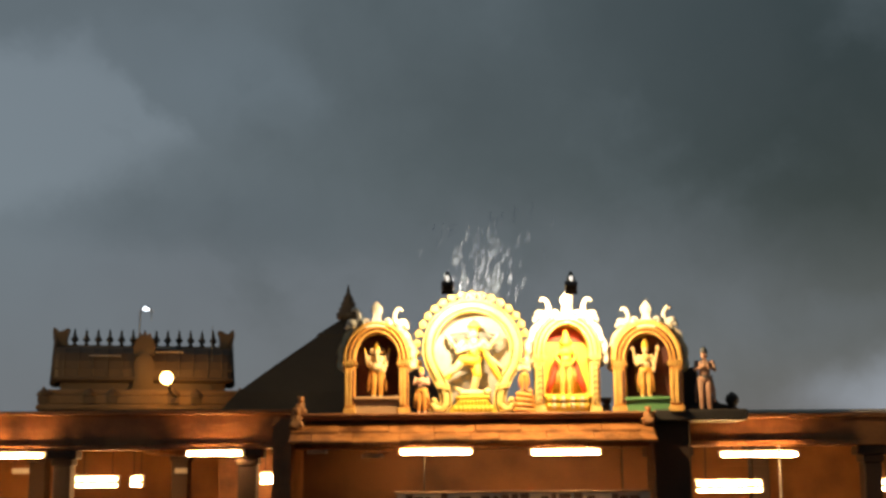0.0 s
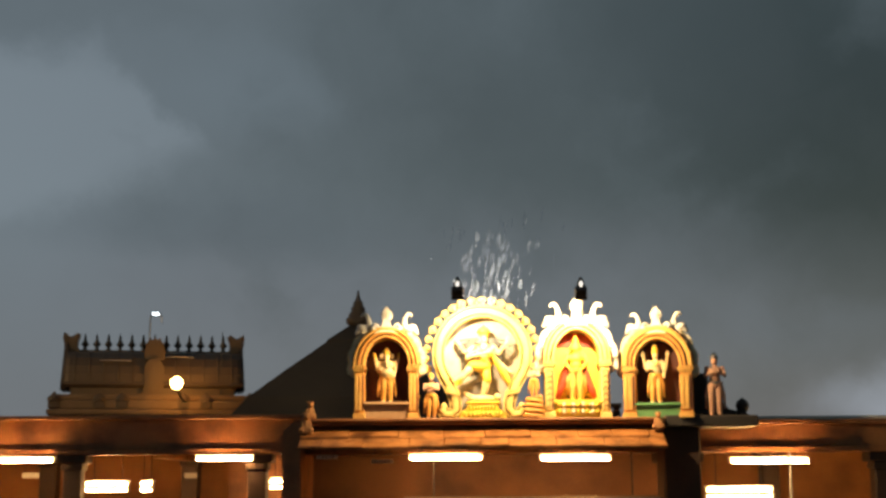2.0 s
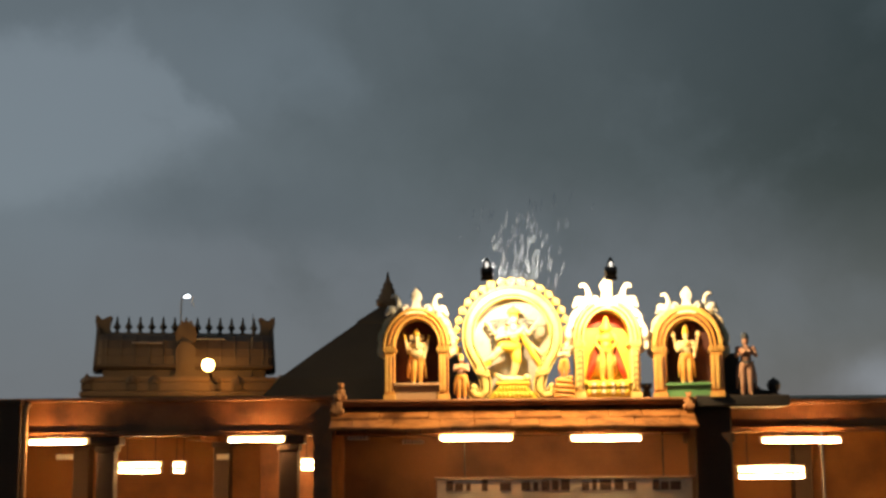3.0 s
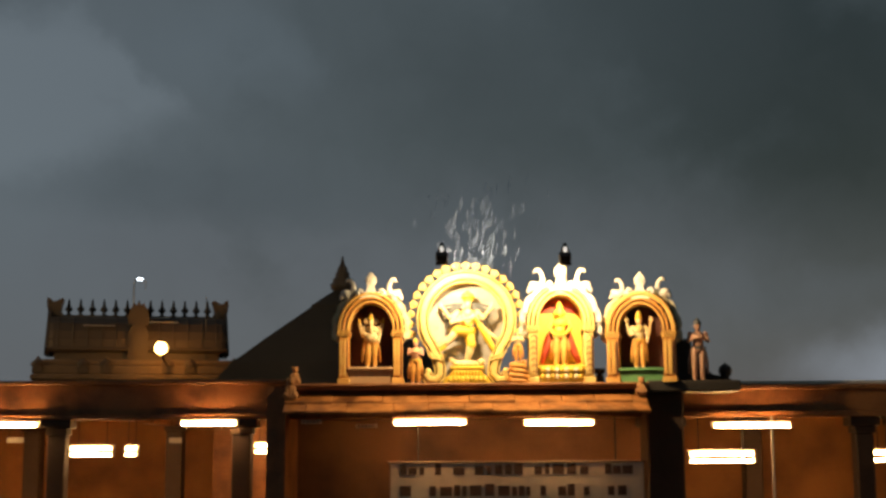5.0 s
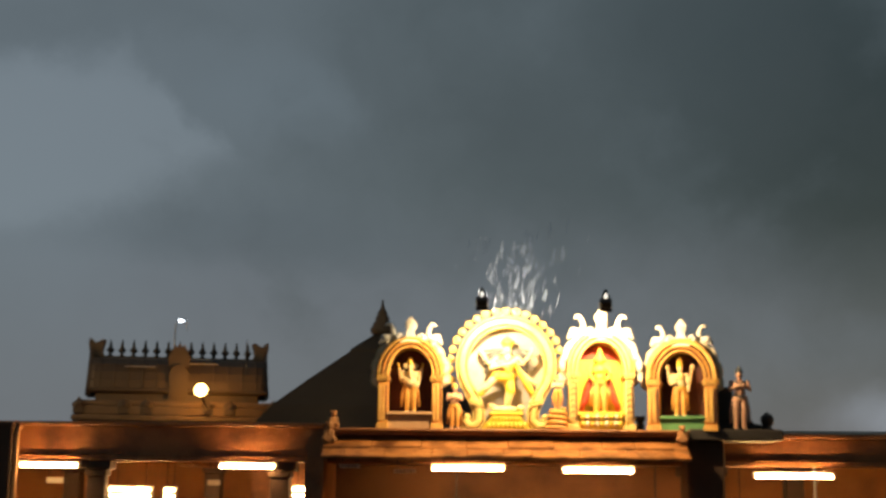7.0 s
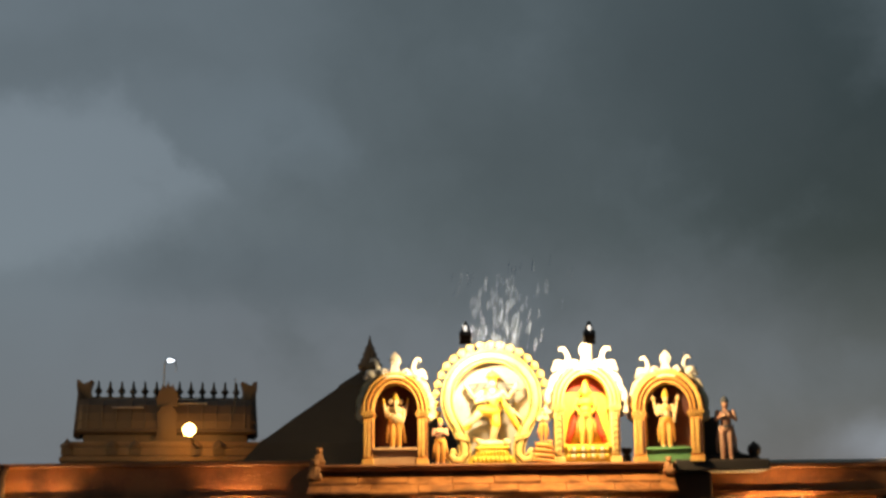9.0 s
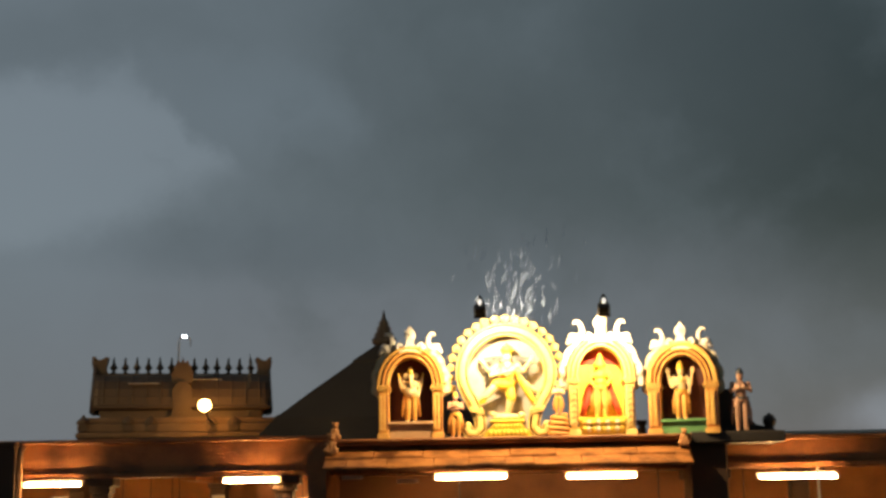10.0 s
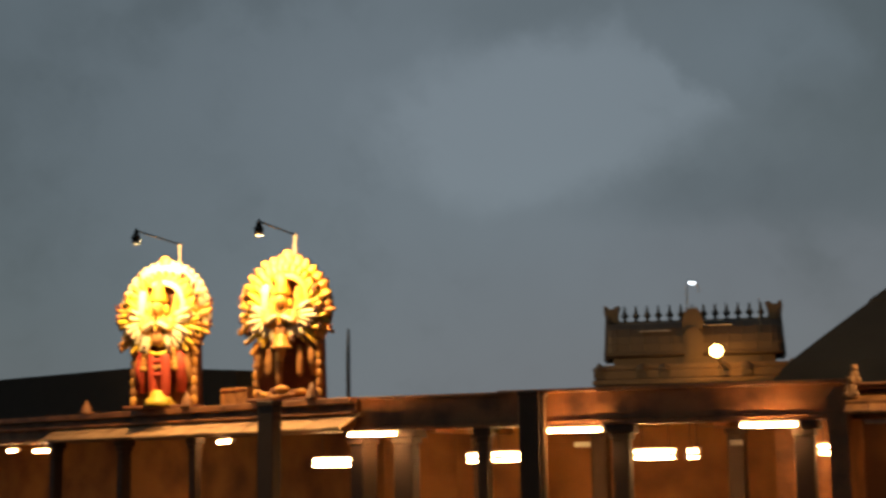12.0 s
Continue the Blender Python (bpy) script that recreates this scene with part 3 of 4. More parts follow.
for k in range(9):
    egg(b, (-0.28 + 0.07 * k, -0.26, 0.06), (0.032, 0.025, 0.05), 0, 8)
    egg(b, (-0.20 + 0.05 * k, -0.205, 0.17), (0.022, 0.02, 0.04), 0, 8)
part("lotus_base", b, GOLD, RING, "gold painted lotus base")


# ---- statues: each one plain shape ----
def statue(name, at, h, paint, label, arms, cloth, legs=None, crown=0.17, lean=0.0, extra=None, rz=0.0, girth=1.0, category="statue", group="statues on the roof"):
    """A standing figure of height h. arms: (shoulder side, elbow, hand) in parts of the height."""
    b = bmesh.new()
    g = girth
    for p, q, r, s, mi in legs or (((-0.055, 0, 0.47), (-0.06, 0, 0.05), 0.062 * g, 0.04, 1), ((0.055, 0, 0.47), (0.06, 0, 0.05), 0.062 * g, 0.04, 1)):
        limb(b, p, q, r, s, mi)
    for sx in (-1, 1):
        if not legs:
            egg(b, (sx * 0.065, -0.03, 0.02), (0.035, 0.07, 0.02), 0, 8)
            tube(b, [(sx * 0.10 * g, -0.01, 0.46), (sx * 0.125 * g, 0, 0.30), (sx * 0.14 * g, 0.0, 0.10)], [0.02, 0.028, 0.012], 8, 1)
    egg(b, (lean * 0.4, 0, 0.47), (0.105 * g, 0.075 * g, 0.075), 1)
    egg(b, (lean * 0.7, -0.01, 0.56), (0.085 * g, 0.062 * g, 0.085), 0)
    egg(b, (lean, -0.005, 0.67), (0.115 * g, 0.068 * g, 0.085), 0)
    tube(b, [(lean - 0.11 * g, -0.0, 0.50), (lean, -0.075 * g, 0.495), (lean + 0.11 * g, 0, 0.50)], 0.018, 8, 2)
    tube(b, [(lean - 0.06, -0.05, 0.73), (lean, -0.078 * g, 0.655), (lean + 0.06, -0.05, 0.73)], 0.012, 8, 2)
    limb(b, (lean, 0, 0.72), (lean, 0, 0.78), 0.036, 0.034, 0)
    egg(b, (lean, -0.012, 0.825), (0.052, 0.055, 0.062), 0)
    lathe(b, (lean, 0, 0.862), [(0.060, 0), (0.066, 0.012), (0.058, 0.03), (0.050, crown * 0.45), (0.052, crown * 0.5), (0.030, crown * 0.8), (0.024, crown * 0.85), (0.010, crown)], 12, 2)
    for side, elbow, hand in arms:
        s = Vector((lean + side * 0.115 * g, 0, 0.72))
        limb(b, s, elbow, 0.034, 0.027, 0, 8)
        limb(b, elbow, hand, 0.027, 0.02, 0, 8)
        egg(b, hand, (0.026, 0.024, 0.034), 0, 8)
    if extra:
        extra(b)
    for v in b.verts:
        v.co = v.co * h
    ob = part(name, b, [paint, cloth, GOLD, MAROON], None, smooth=True)
    ob.matrix_world = pose(*at, 0, 0, rz)
    return tagged(ob, label, category, group)


def trunk(b):
    tube(b, [(0, -0.06, 0.82), (0.005, -0.11, 0.76), (0.0, -0.12, 0.66), (0.025, -0.11, 0.60), (0.05, -0.10, 0.60)], [0.035, 0.032, 0.026, 0.02, 0.014], 8, 0)
    for sx in (-1, 1):
        egg(b, (sx * 0.085, 0.0, 0.825), (0.05, 0.018, 0.055), 0, 8)
    egg(b, (0, -0.035, 0.54), (0.125, 0.095, 0.105), 0)
    for sx in (-1, 1):
        tube(b, [(sx * 0.20, -0.02, 0.76), (sx * 0.22, -0.02, 0.88)], [0.02, 0.012], 8, 2)


def emblems(b):
    lathe(b, (-0.215, -0.03, 0.80), [(0.01, 0), (0.04, 0.02), (0.045, 0.045), (0.02, 0.08), (0.008, 0.10)], 8, 0)
    lathe(b, (0.215, -0.03, 0.80), [(0.01, 0), (0.03, 0.02), (0.04, 0.05), (0.025, 0.09), (0.008, 0.11)], 8, 0)


FOUR = ((-1, (-0.17, -0.01, 0.60), (-0.20, -0.02, 0.77)), (1, (0.17, -0.01, 0.60), (0.20, -0.02, 0.77)), (-1, (-0.15, -0.03, 0.56), (-0.11, -0.11, 0.60)), (1, (0.15, -0.02, 0.55), (0.13, -0.08, 0.46)))
statue("statue", (-1.08, FRONT + 0.06, 3.92), 0.90, SKIN, "cream elephant-headed four-armed statue in its niche", FOUR, AMBER, crown=0.13, extra=trunk, girth=1.15)
statue("statue", (3.27, FRONT + 0.14, 3.89), 0.93, SKIN, "cream four-armed standing statue on the green pedestal", FOUR, AMBER, extra=emblems)


def cloak(b):
    for sx in (-1, 1):
        tube(b, [(sx * 0.09, 0.06, 0.70), (sx * 0.16, 0.05, 0.45), (sx * 0.24, 0.05, 0.20), (sx * 0.30, 0.04, 0.04)], [0.03, 0.055, 0.06, 0.04], 10, 3)
    lathe(b, (0, 0.03, 0.80), [(0.085, 0), (0.10, 0.03), (0.09, 0.07), (0.05, 0.10)], 12, 2)


rider = statue("statue", (1.97, FRONT - 0.02, 3.93), 1.01, GOLD, "gold painted standing statue with a red cloak", ((-1, (-0.17, -0.03, 0.60), (-0.10, -0.10, 0.50)), (1, (0.17, -0.03, 0.60), (0.10, -0.10, 0.52))), AMBER, extra=cloak, girth=1.1)
rider.data.materials[3] = RED


def dance(b):
    # streaming locks and scarf ends, garland, dwarf under foot
    for sx in (-1, 1):
        for k in range(6):
            tube(b, [(sx * 0.05, 0.02, 0.83), (sx * (0.17 + 0.01 * k), 0.04, 0.83 - 0.035 * k), (sx * (0.33 - 0.012 * k), 0.05, 0.80 - 0.07 * k)], [0.018, 0.016, 0.010], 6, 3)
        egg(b, (sx * 0.34, 0.0, 0.81), (0.03, 0.03, 0.05), 0, 8)
    tube(b, [(0.08, -0.05, 0.66), (0.20, -0.03, 0.50), (0.30, 0.0, 0.33), (0.36, 0.01, 0.22), (0.45, 0.01, 0.25)], [0.032, 0.04, 0.045, 0.04, 0.015], 8, 2)
    tube(b, [(0.12, -0.03, 0.62), (0.27, 0.0, 0.47), (0.40, 0.02, 0.36), (0.45, 0.02, 0.40)], [0.02, 0.025, 0.022, 0.01], 8, 0)
    tube(b, [(-0.12, -0.04, 0.46), (-0.27, 0.0, 0.33), (-0.38, 0.02, 0.26), (-0.45, 0.02, 0.30)], [0.035, 0.045, 0.035, 0.012], 8, 0)
    tube(b, [(-0.20, -0.02, 0.40), (-0.30, 0.0, 0.25), (-0.40, 0.02, 0.20)], [0.025, 0.03, 0.012], 8, 2)
    tube(b, [(-0.08, -0.06, 0.72), (-0.06, -0.10, 0.60), (0.03, -0.11, 0.52), (0.10, -0.08, 0.60), (0.10, -0.05, 0.72)], 0.018, 8, 2)
    egg(b, (0.0, -0.03, 0.035), (0.19, 0.08, 0.05), 0, 10)
    egg(b, (0.19, -0.04, 0.055), (0.05, 0.05, 0.05), 0, 8)
    limb(b, (-0.12, -0.03, 0.05), (-0.23, -0.04, 0.10), 0.035, 0.025, 0)
    lathe(b, (0.02, 0, 0.93), [(0.085, -0.03), (0.09, 0.0), (0.07, 0.03), (0.05, 0.05)], 12, 2)


dancer = statue("statue", (0.46, FRONT - 0.04, 3.92), 1.22, SKIN, "cream dancing four-armed statue with one leg raised",
                ((-1, (-0.22, -0.02, 0.64), (-0.31, -0.03, 0.77)), (1, (0.22, -0.02, 0.64), (0.32, -0.03, 0.77)), (-1, (-0.18, -0.08, 0.60), (-0.08, -0.15, 0.64)), (1, (0.08, -0.13, 0.64), (-0.20, -0.17, 0.57))), GOLD,
                legs=(((0.02, 0, 0.47), (0.06, -0.06, 0.28), 0.085, 0.06, 2), ((0.06, -0.06, 0.28), (0.01, -0.01, 0.09), 0.056, 0.040, 0), ((0.02, -0.03, 0.46), (-0.13, -0.14, 0.46), 0.085, 0.068, 2), ((-0.13, -0.14, 0.46), (-0.26, -0.16, 0.30), 0.060, 0.036, 0)),
                crown=0.15, lean=0.02, extra=dance, girth=1.12)
dancer.data.materials[3] = BLUEGREY

PRAY = ((-1, (-0.15, -0.04, 0.60), (-0.03, -0.13, 0.66)), (1, (0.15, -0.04, 0.60), (0.03, -0.13, 0.66)))
for x, z, h, m in ((-0.36, 3.65, 0.76, PINK), (1.28, 3.98, 0.56, SKIN)):
    statue("small_statue", (x, FRONT - 0.16, z), h, m, "small praying attendant statue beside the ring", PRAY, OCHRE, crown=0.10, girth=1.1)
end = statue("statue", (4.20, FRONT + 0.02, 3.683), 1.05, PINK, "salmon robed dark-haired standing statue on the roof's end", PRAY, PINK, crown=0.10, girth=1.05)
end.data.materials[2] = BLUEGREY
# coil under the attendant at the ring's foot
b = bmesh.new()
for k in range(4):
    z = 0.045 + 0.08 * k
    w = 0.15 - 0.015 * k
    pts = [(w * math.cos(a * math.tau / 12), -0.11 * math.sin(a * math.tau / 12), z + 0.08 * a / 12 - 0.04) for a in range(13)]
    tube(b, pts, 0.042, 8)
ob = part("coiled_ornament", b, OCHRE, None, smooth=True)
ob.matrix_world = pose(1.28, FRONT - 0.16, 3.655)
tagged(ob, "orange coiled ornament under the attendant statue", "ornament")

# end blocks, crouching figures and the pot-like knob on the roof edge
b = bmesh.new()
box(b, -0.16, 0.16, -0.25, 0.25, 0, 0.70, 0.04)
box(b, -0.20, 0.20, -0.30, 0.30, 0, 0.08, 0.02)
ob = part("roof_block", b, DARKSTONE)
ob.matrix_world = pose(4.03, FRONT + 0.75, 3.70)
tagged(ob, "dark weathered masonry block beside the statue", "masonry block")
b = bmesh.new()
prism(b, [(-0.35, 0), (0.5, 0), (0.42, 0.06), (0.22, 0.10), (0.10, 0.22), (0.02, 0.42), (-0.08, 0.50), (-0.35, 0.5)], -0.1, 0.15)
ob = part("curved_buttress", b, DARKSTONE)
ob.matrix_world = pose(4.35, FRONT + 0.85, 3.72)
tagged(ob, "dark curved buttress stone on the roof edge", "masonry block")
b = bmesh.new()
lathe(b, (0, 0, 0), [(0.10, 0), (0.11, 0.03), (0.06, 0.06), (0.10, 0.12), (0.115, 0.18), (0.09, 0.25), (0.03, 0.29), (0.01, 0.31)], 14)
ob = part("stone_knob", b, DARKSTONE, smooth=True)
ob.matrix_world = pose(4.78, FRONT + 0.75, 3.70)
tagged(ob, "dark round stone knob on the roof edge", "finial")
b = bmesh.new()
lathe(b, (0, 0, 0), [(0.07, 0), (0.07, 0.12), (0.05, 0.16), (0.09, 0.2), (0.09, 0.26)], 10)
ob = part("small_post", b, DARKSTONE)
ob.matrix_world = pose(2.66, FRONT + 0.5, 3.65)
tagged(ob, "dark stone post between the shrines", "post")


def crouching(x, y, z, h, label):
    b = bmesh.new()
    lathe(b, (0, 0, 0), [(0.26 * h, 0), (0.28 * h, 0.06 * h), (0.24 * h, 0.22 * h), (0.19 * h, 0.42 * h), (0.17 * h, 0.55 * h), (0.09 * h, 0.66 * h)], 14)
    egg(b, (0.02 * h, -0.05 * h, 0.78 * h), (0.15 * h, 0.15 * h, 0.17 * h), 0, 14)
    egg(b, (0.04 * h, -0.19 * h, 0.74 * h), (0.08 * h, 0.08 * h, 0.06 * h), 0, 10)
    for sx in (-1, 1):
        egg(b, (sx * 0.13 * h, 0.0, 0.90 * h), (0.05 * h, 0.04 * h, 0.07 * h), 0, 8)
        limb(b, (sx * 0.17 * h, -0.08 * h, 0.52 * h), (sx * 0.12 * h, -0.22 * h, 0.12 * h), 0.07 * h, 0.06 * h)
        egg(b, (sx * 0.21 * h, -0.10 * h, 0.18 * h), (0.12 * h, 0.18 * h, 0.16 * h), 0, 10)
    ob = part("crouching_statue", b, UMBER, smooth=True)
    ob.matrix_world = pose(x, y, z)
    tagged(ob, label, "statue", "corner statues of the cornice")


crouching(-2.30, FRONT - 0.05, 3.65, 0.30, "small stone statue crouching on the cornice corner")
crouching(-2.33, FRONT - 0.34, 3.40, 0.36, "small stone statue crouching on the cornice corner")
crouching(3.22, FRONT - 0.30, 3.45, 0.29, "small stone statue crouching on the cornice corner")


# ---- floodlights ----
def floodlight(head, pole, foot_z, label, energy, bulb, aim, colour=(1.0, 0.71, 0.36), leak=True):
    """A lamp head that hangs from the end of an arm, which a pole carries; it is turned down and back to what it lights."""
    f = thing("floodlight", (*pole[:2], foot_z), label, "floodlight", "floodlights")
    o = Vector((*pole[:2], foot_z))
    h, top = Vector(head) - o, Vector(pole) - o
    turn = Matrix.Translation(h) @ Matrix.Rotation(math.atan2(top.y - h.y, top.x - h.x) - math.pi / 2, 4, "Z") @ Matrix.Rotation(radians(38), 4, "X")
    b = bmesh.new()
    box(b, -0.095, 0.095, -0.06, 0.06, -0.06, 0.08, 0.022)
    b.transform(turn)
    housing = part("housing", b, METAL, f)
    b = boxed(-0.095, 0.095, -0.064, -0.048, -0.11, -0.05)
    b.transform(turn)
    part("visor", b, METAL, housing)
    for k in range(5):
        b = boxed(-0.07 + 0.032 * k, -0.058 + 0.032 * k, -0.078, -0.058, -0.04, 0.06)
        b.transform(turn)
        part("cooling_fin", b, METAL, housing)
    b = boxed(-0.07, 0.07, -0.040, 0.045, -0.0640, -0.0605)
    b.transform(turn)
    part("lens", b, LENS, housing, "glowing lens")
    b = bmesh.new()
    lathe(b, (h.x, h.y, h.z + 0.07), [(0.050, 0), (0.060, 0.02), (0.060, 0.06), (0.045, 0.09), (0.03, 0.12), (0.03, 0.14), (0.01, 0.16)], 10)
    part("neck", b, METAL, housing)
    if leak:
        b = bmesh.new()
        egg(b, (h.x, h.y - 0.055, h.z + 0.115), (0.030, 0.016, 0.045), 0, 10)
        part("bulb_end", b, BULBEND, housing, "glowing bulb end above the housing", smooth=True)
    b = bmesh.new()
    tube(b, [h + Vector((0, 0, 0.20)), h.lerp(top, 0.05) + Vector((0, 0, 0.17)), top], 0.02, 8)
    part("arm", b, METAL, f)
    b = bmesh.new()
    tube(b, [(0, 0, 0), (0, 0, top.z + 0.03)], 0.035, 10)
    part("pole", b, DUN, f, "dull pale pole")
    lamp("floodlight_bulb", "SPOT", look(bulb, aim), energy, colour, soft=0.05, cone=164)


floodlight((0.066, 20.95, 5.562), (0.10, 22.36, 5.66), 3.65, "black floodlight on an arm over the ring", 620, (0.10, 21.03, 5.43), (0.5, 22.0, 4.7))
floodlight((1.979, 20.95, 5.546), (2.10, 22.36, 5.64), 3.65, "black floodlight on an arm over the shrine", 640, (2.01, 21.03, 5.41), (2.1, 22.0, 4.7))


# ---- two great many-armed statues on the turned wing ----
def great_statue(x, y, z, h, label, haloed):
    """A figure of many arms before a slab with a round head, one plain shape."""
    b = bmesh.new()
    rng = random.Random(round(h * 100))
    hw, cz, rx, rz = 0.245 * h, 0.640 * h, 0.295 * h, 0.315 * h
    prism(b, [(-hw, 0), (hw, 0)] + arc(0, cz, rx, -38, 218, 30, rz), 0.10, 0.42, 5)
    egg(b, (0, 0.06, cz + rz + 0.035 * h), (0.045 * h, 0.07, 0.050 * h), 0)
    if haloed:
        sweep(b, arc(0, cz, rx, 205, -25, 44, rz), -0.040 * h, 0.030 * h, -0.02, 0.30, 6)
        for i in range(25):
            a = radians(200 - 220 * i / 24)
            egg(b, (rx * 1.10 * math.cos(a), 0.1, cz + rz * 1.09 * math.sin(a)), (0.030 * h, 0.06, 0.028 * h), 6, 8)
    # plump petals round the rim, the inner row smaller and between the outer
    for ring, (n, k, size) in enumerate(((21, 0.96, 0.052), (22, 0.80, 0.036))):
        if haloed and ring == 0:
            continue
        for i in range(n):
            a = radians(-32 + 244 * (i + 0.5 * ring) / n)
            c, s_ = math.cos(a), math.sin(a)
            m = Matrix.Translation((rx * k * c, 0.04 - 0.10 * ring, cz + rz * k * s_)) @ Matrix.Rotation(-a, 4, "Y") @ Matrix.Rotation(radians(-16), 4, "Z")
            made = bmesh.ops.create_uvsphere(b, u_segments=10, v_segments=8, radius=1, matrix=m @ Matrix.Diagonal((size * 1.35 * h * rng.uniform(0.9, 1.1), 0.10, size * 0.66 * h, 1)))
            for v in made["verts"]:
                for fc in v.link_faces:
                    fc.material_index = 2 if i % 3 == 1 else 0
    # bow, club and bands about the head
    sweep(b, arc(0.02 * h, cz + 0.05 * h, 0.155 * h, 120, -35, 22), -0.020 * h, 0.022 * h, -0.20, 0.05, 6 if haloed else 0)
    sweep(b, arc(0.02 * h, cz + 0.05 * h, 0.190 * h, 100, -30, 22), -0.012 * h, 0.010 * h, -0.14, 0.05, 0 if haloed else 3)
    limb(b, (-0.135 * h, -0.20, cz - 0.07 * h), (-0.125 * h, -0.20, cz + 0.13 * h), 0.022 * h, 0.030 * h, 6)
    # arms fanned out and down to both sides, in three layers
    for layer, (n, r, yy, lo, hi) in enumerate(((15, 0.315, -0.06, -50, 74), (12, 0.265, -0.17, -64, 58), (8, 0.200, -0.28, -84, 24))):
        for sx in (-1, 1):
            for i in range(n):
                a = radians(hi + (lo - hi) * i / (n - 1) + rng.uniform(-5, 5))
                c, s_ = math.cos(a), math.sin(a)
                p = Vector((sx * 0.055 * h, yy + 0.1, 0.585 * h))
                e = p + Vector((sx * c, -0.1, s_)) * r * 0.5 * h
                q = p + Vector((sx * c, rng.uniform(-0.14, 0.02), s_ + rng.uniform(-0.06, 0.10))) * r * rng.uniform(0.80, 1.02) * h
                limb(b, p, e, 0.022 * h, 0.023 * h, 0, 6)
                limb(b, e, q, 0.024 * h, 0.015 * h, (0, 2, 6)[layer], 6)
                if (i + layer) % 3 == 0:
                    tube(b, [q + Vector((0, -0.02, -0.02 * h)), q + Vector((sx * 0.02, -0.03, 0.035 * h))], [0.008 * h, 0.014 * h], 6, 3)
    # head, ears, eyes, crown and breast
    egg(b, (0, -0.24, 0.675 * h), (0.045 * h, 0.05 * h, 0.052 * h), 0, 14)
    egg(b, (0, -0.24 - 0.05 * h, 0.668 * h), (0.010 * h, 0.014 * h, 0.018 * h), 0, 8)
    for sx in (-1, 1):
        egg(b, (sx * 0.055 * h, -0.20, 0.665 * h), (0.016 * h, 0.03, 0.034 * h), 2, 8)
        egg(b, (sx * 0.019 * h, -0.24 - 0.043 * h, 0.686 * h), (0.013 * h, 0.012, 0.006 * h), 3, 6)
        limb(b, (sx * 0.09 * h, -0.20, 0.60 * h), (sx * 0.10 * h, -0.30, 0.53 * h), 0.026 * h, 0.024 * h, 0, 8)
        limb(b, (sx * 0.10 * h, -0.30, 0.53 * h), (sx * 0.03 * h, -0.36, 0.565 * h), 0.022 * h, 0.020 * h, 6, 8)
    lathe(b, (0, -0.20, 0.715 * h), [(0.056 * h, 0), (0.064 * h, 0.015 * h), (0.052 * h, 0.035 * h), (0.056 * h, 0.045 * h), (0.042 * h, 0.07 * h), (0.046 * h, 0.08 * h), (0.026 * h, 0.12 * h), (0.010 * h, 0.16 * h)], 12, 2)
    for k in range(5):
        tube(b, [(-(0.03 + 0.013 * k) * h, -0.20, (0.628 - 0.006 * k) * h), (0, -0.30 - 0.01 * k, (0.605 - 0.024 * k) * h), ((0.03 + 0.013 * k) * h, -0.20, (0.628 - 0.006 * k) * h)], 0.011 * h, 6, (2, 4, 0, 2, 4)[k])
    egg(b, (0, -0.14, 0.56 * h), (0.085 * h, 0.055 * h, 0.062 * h), 0, 14)
    egg(b, (0, -0.14, 0.47 * h), (0.06 * h, 0.06 * h, 0.06 * h), 4, 14)
    for k in range(6):
        egg(b, ((-0.05 + 0.02 * k) * h, -0.23, (0.435 + 0.006 * abs(k - 2.5)) * h), (0.013 * h, 0.03, 0.022 * h), 2, 6)
    if haloed:
        # banded torso, two garland strips, red robe to both sides, feet on a lotus
        for k in range(4):
            w, zz = 0.085 - 0.008 * k, 0.36 - 0.045 * k
            tube(b, [(-w * h, -0.14, (zz + 0.022) * h), (0, -0.25, zz * h), (w * h, -0.14, (zz + 0.022) * h)], 0.017 * h, 6, (2, 1, 4, 1)[k])
        for sx in (-1, 1):
            for k in range(7):
                egg(b, (sx * (0.085 + 0.006 * k) * h, -0.16, (0.455 - 0.030 * k) * h), (0.030 * h, 0.05, 0.022 * h), 0, 8)
            tube(b, [(sx * 0.135 * h, -0.02, 0.43 * h), (sx * 0.155 * h, -0.05, 0.28 * h), (sx * 0.15 * h, -0.02, 0.11 * h)], [0.030 * h, 0.042 * h, 0.034 * h], 8, 1)
            limb(b, (sx * 0.045 * h, -0.10, 0.34 * h), (sx * 0.045 * h, -0.12, 0.10 * h), 0.048 * h, 0.034 * h, 1)
            egg(b, (sx * 0.055 * h, -0.20, 0.055 * h), (0.045 * h, 0.07, 0.026 * h), 2, 8)
        lathe(b, (0, -0.10, 0.026 * h), [(0.11 * h, 0), (0.085 * h, 0.03 * h), (0.06 * h, 0.08 * h), (0.05 * h, 0.10 * h)], 14, 2)
    else:
        # a bell skirt, one straight leg, hanging streamers, a fallen figure under foot
        lathe(b, (0, -0.24, 0.355 * h), [(0.075 * h, 0), (0.070 * h, 0.012 * h), (0.048 * h, 0.04 * h), (0.040 * h, 0.08 * h), (0.015 * h, 0.11 * h)], 14, 0)
        limb(b, (-0.005 * h, -0.22, 0.345 * h), (-0.018 * h, -0.22, 0.27 * h), 0.034 * h, 0.026 * h, 0)
        limb(b, (-0.018 * h, -0.22, 0.27 * h), (-0.022 * h, -0.20, 0.10 * h), 0.026 * h, 0.020 * h, 4)
        egg(b, (0.005 * h, -0.24, 0.085 * h), (0.052 * h, 0.08, 0.026 * h), 0, 8)
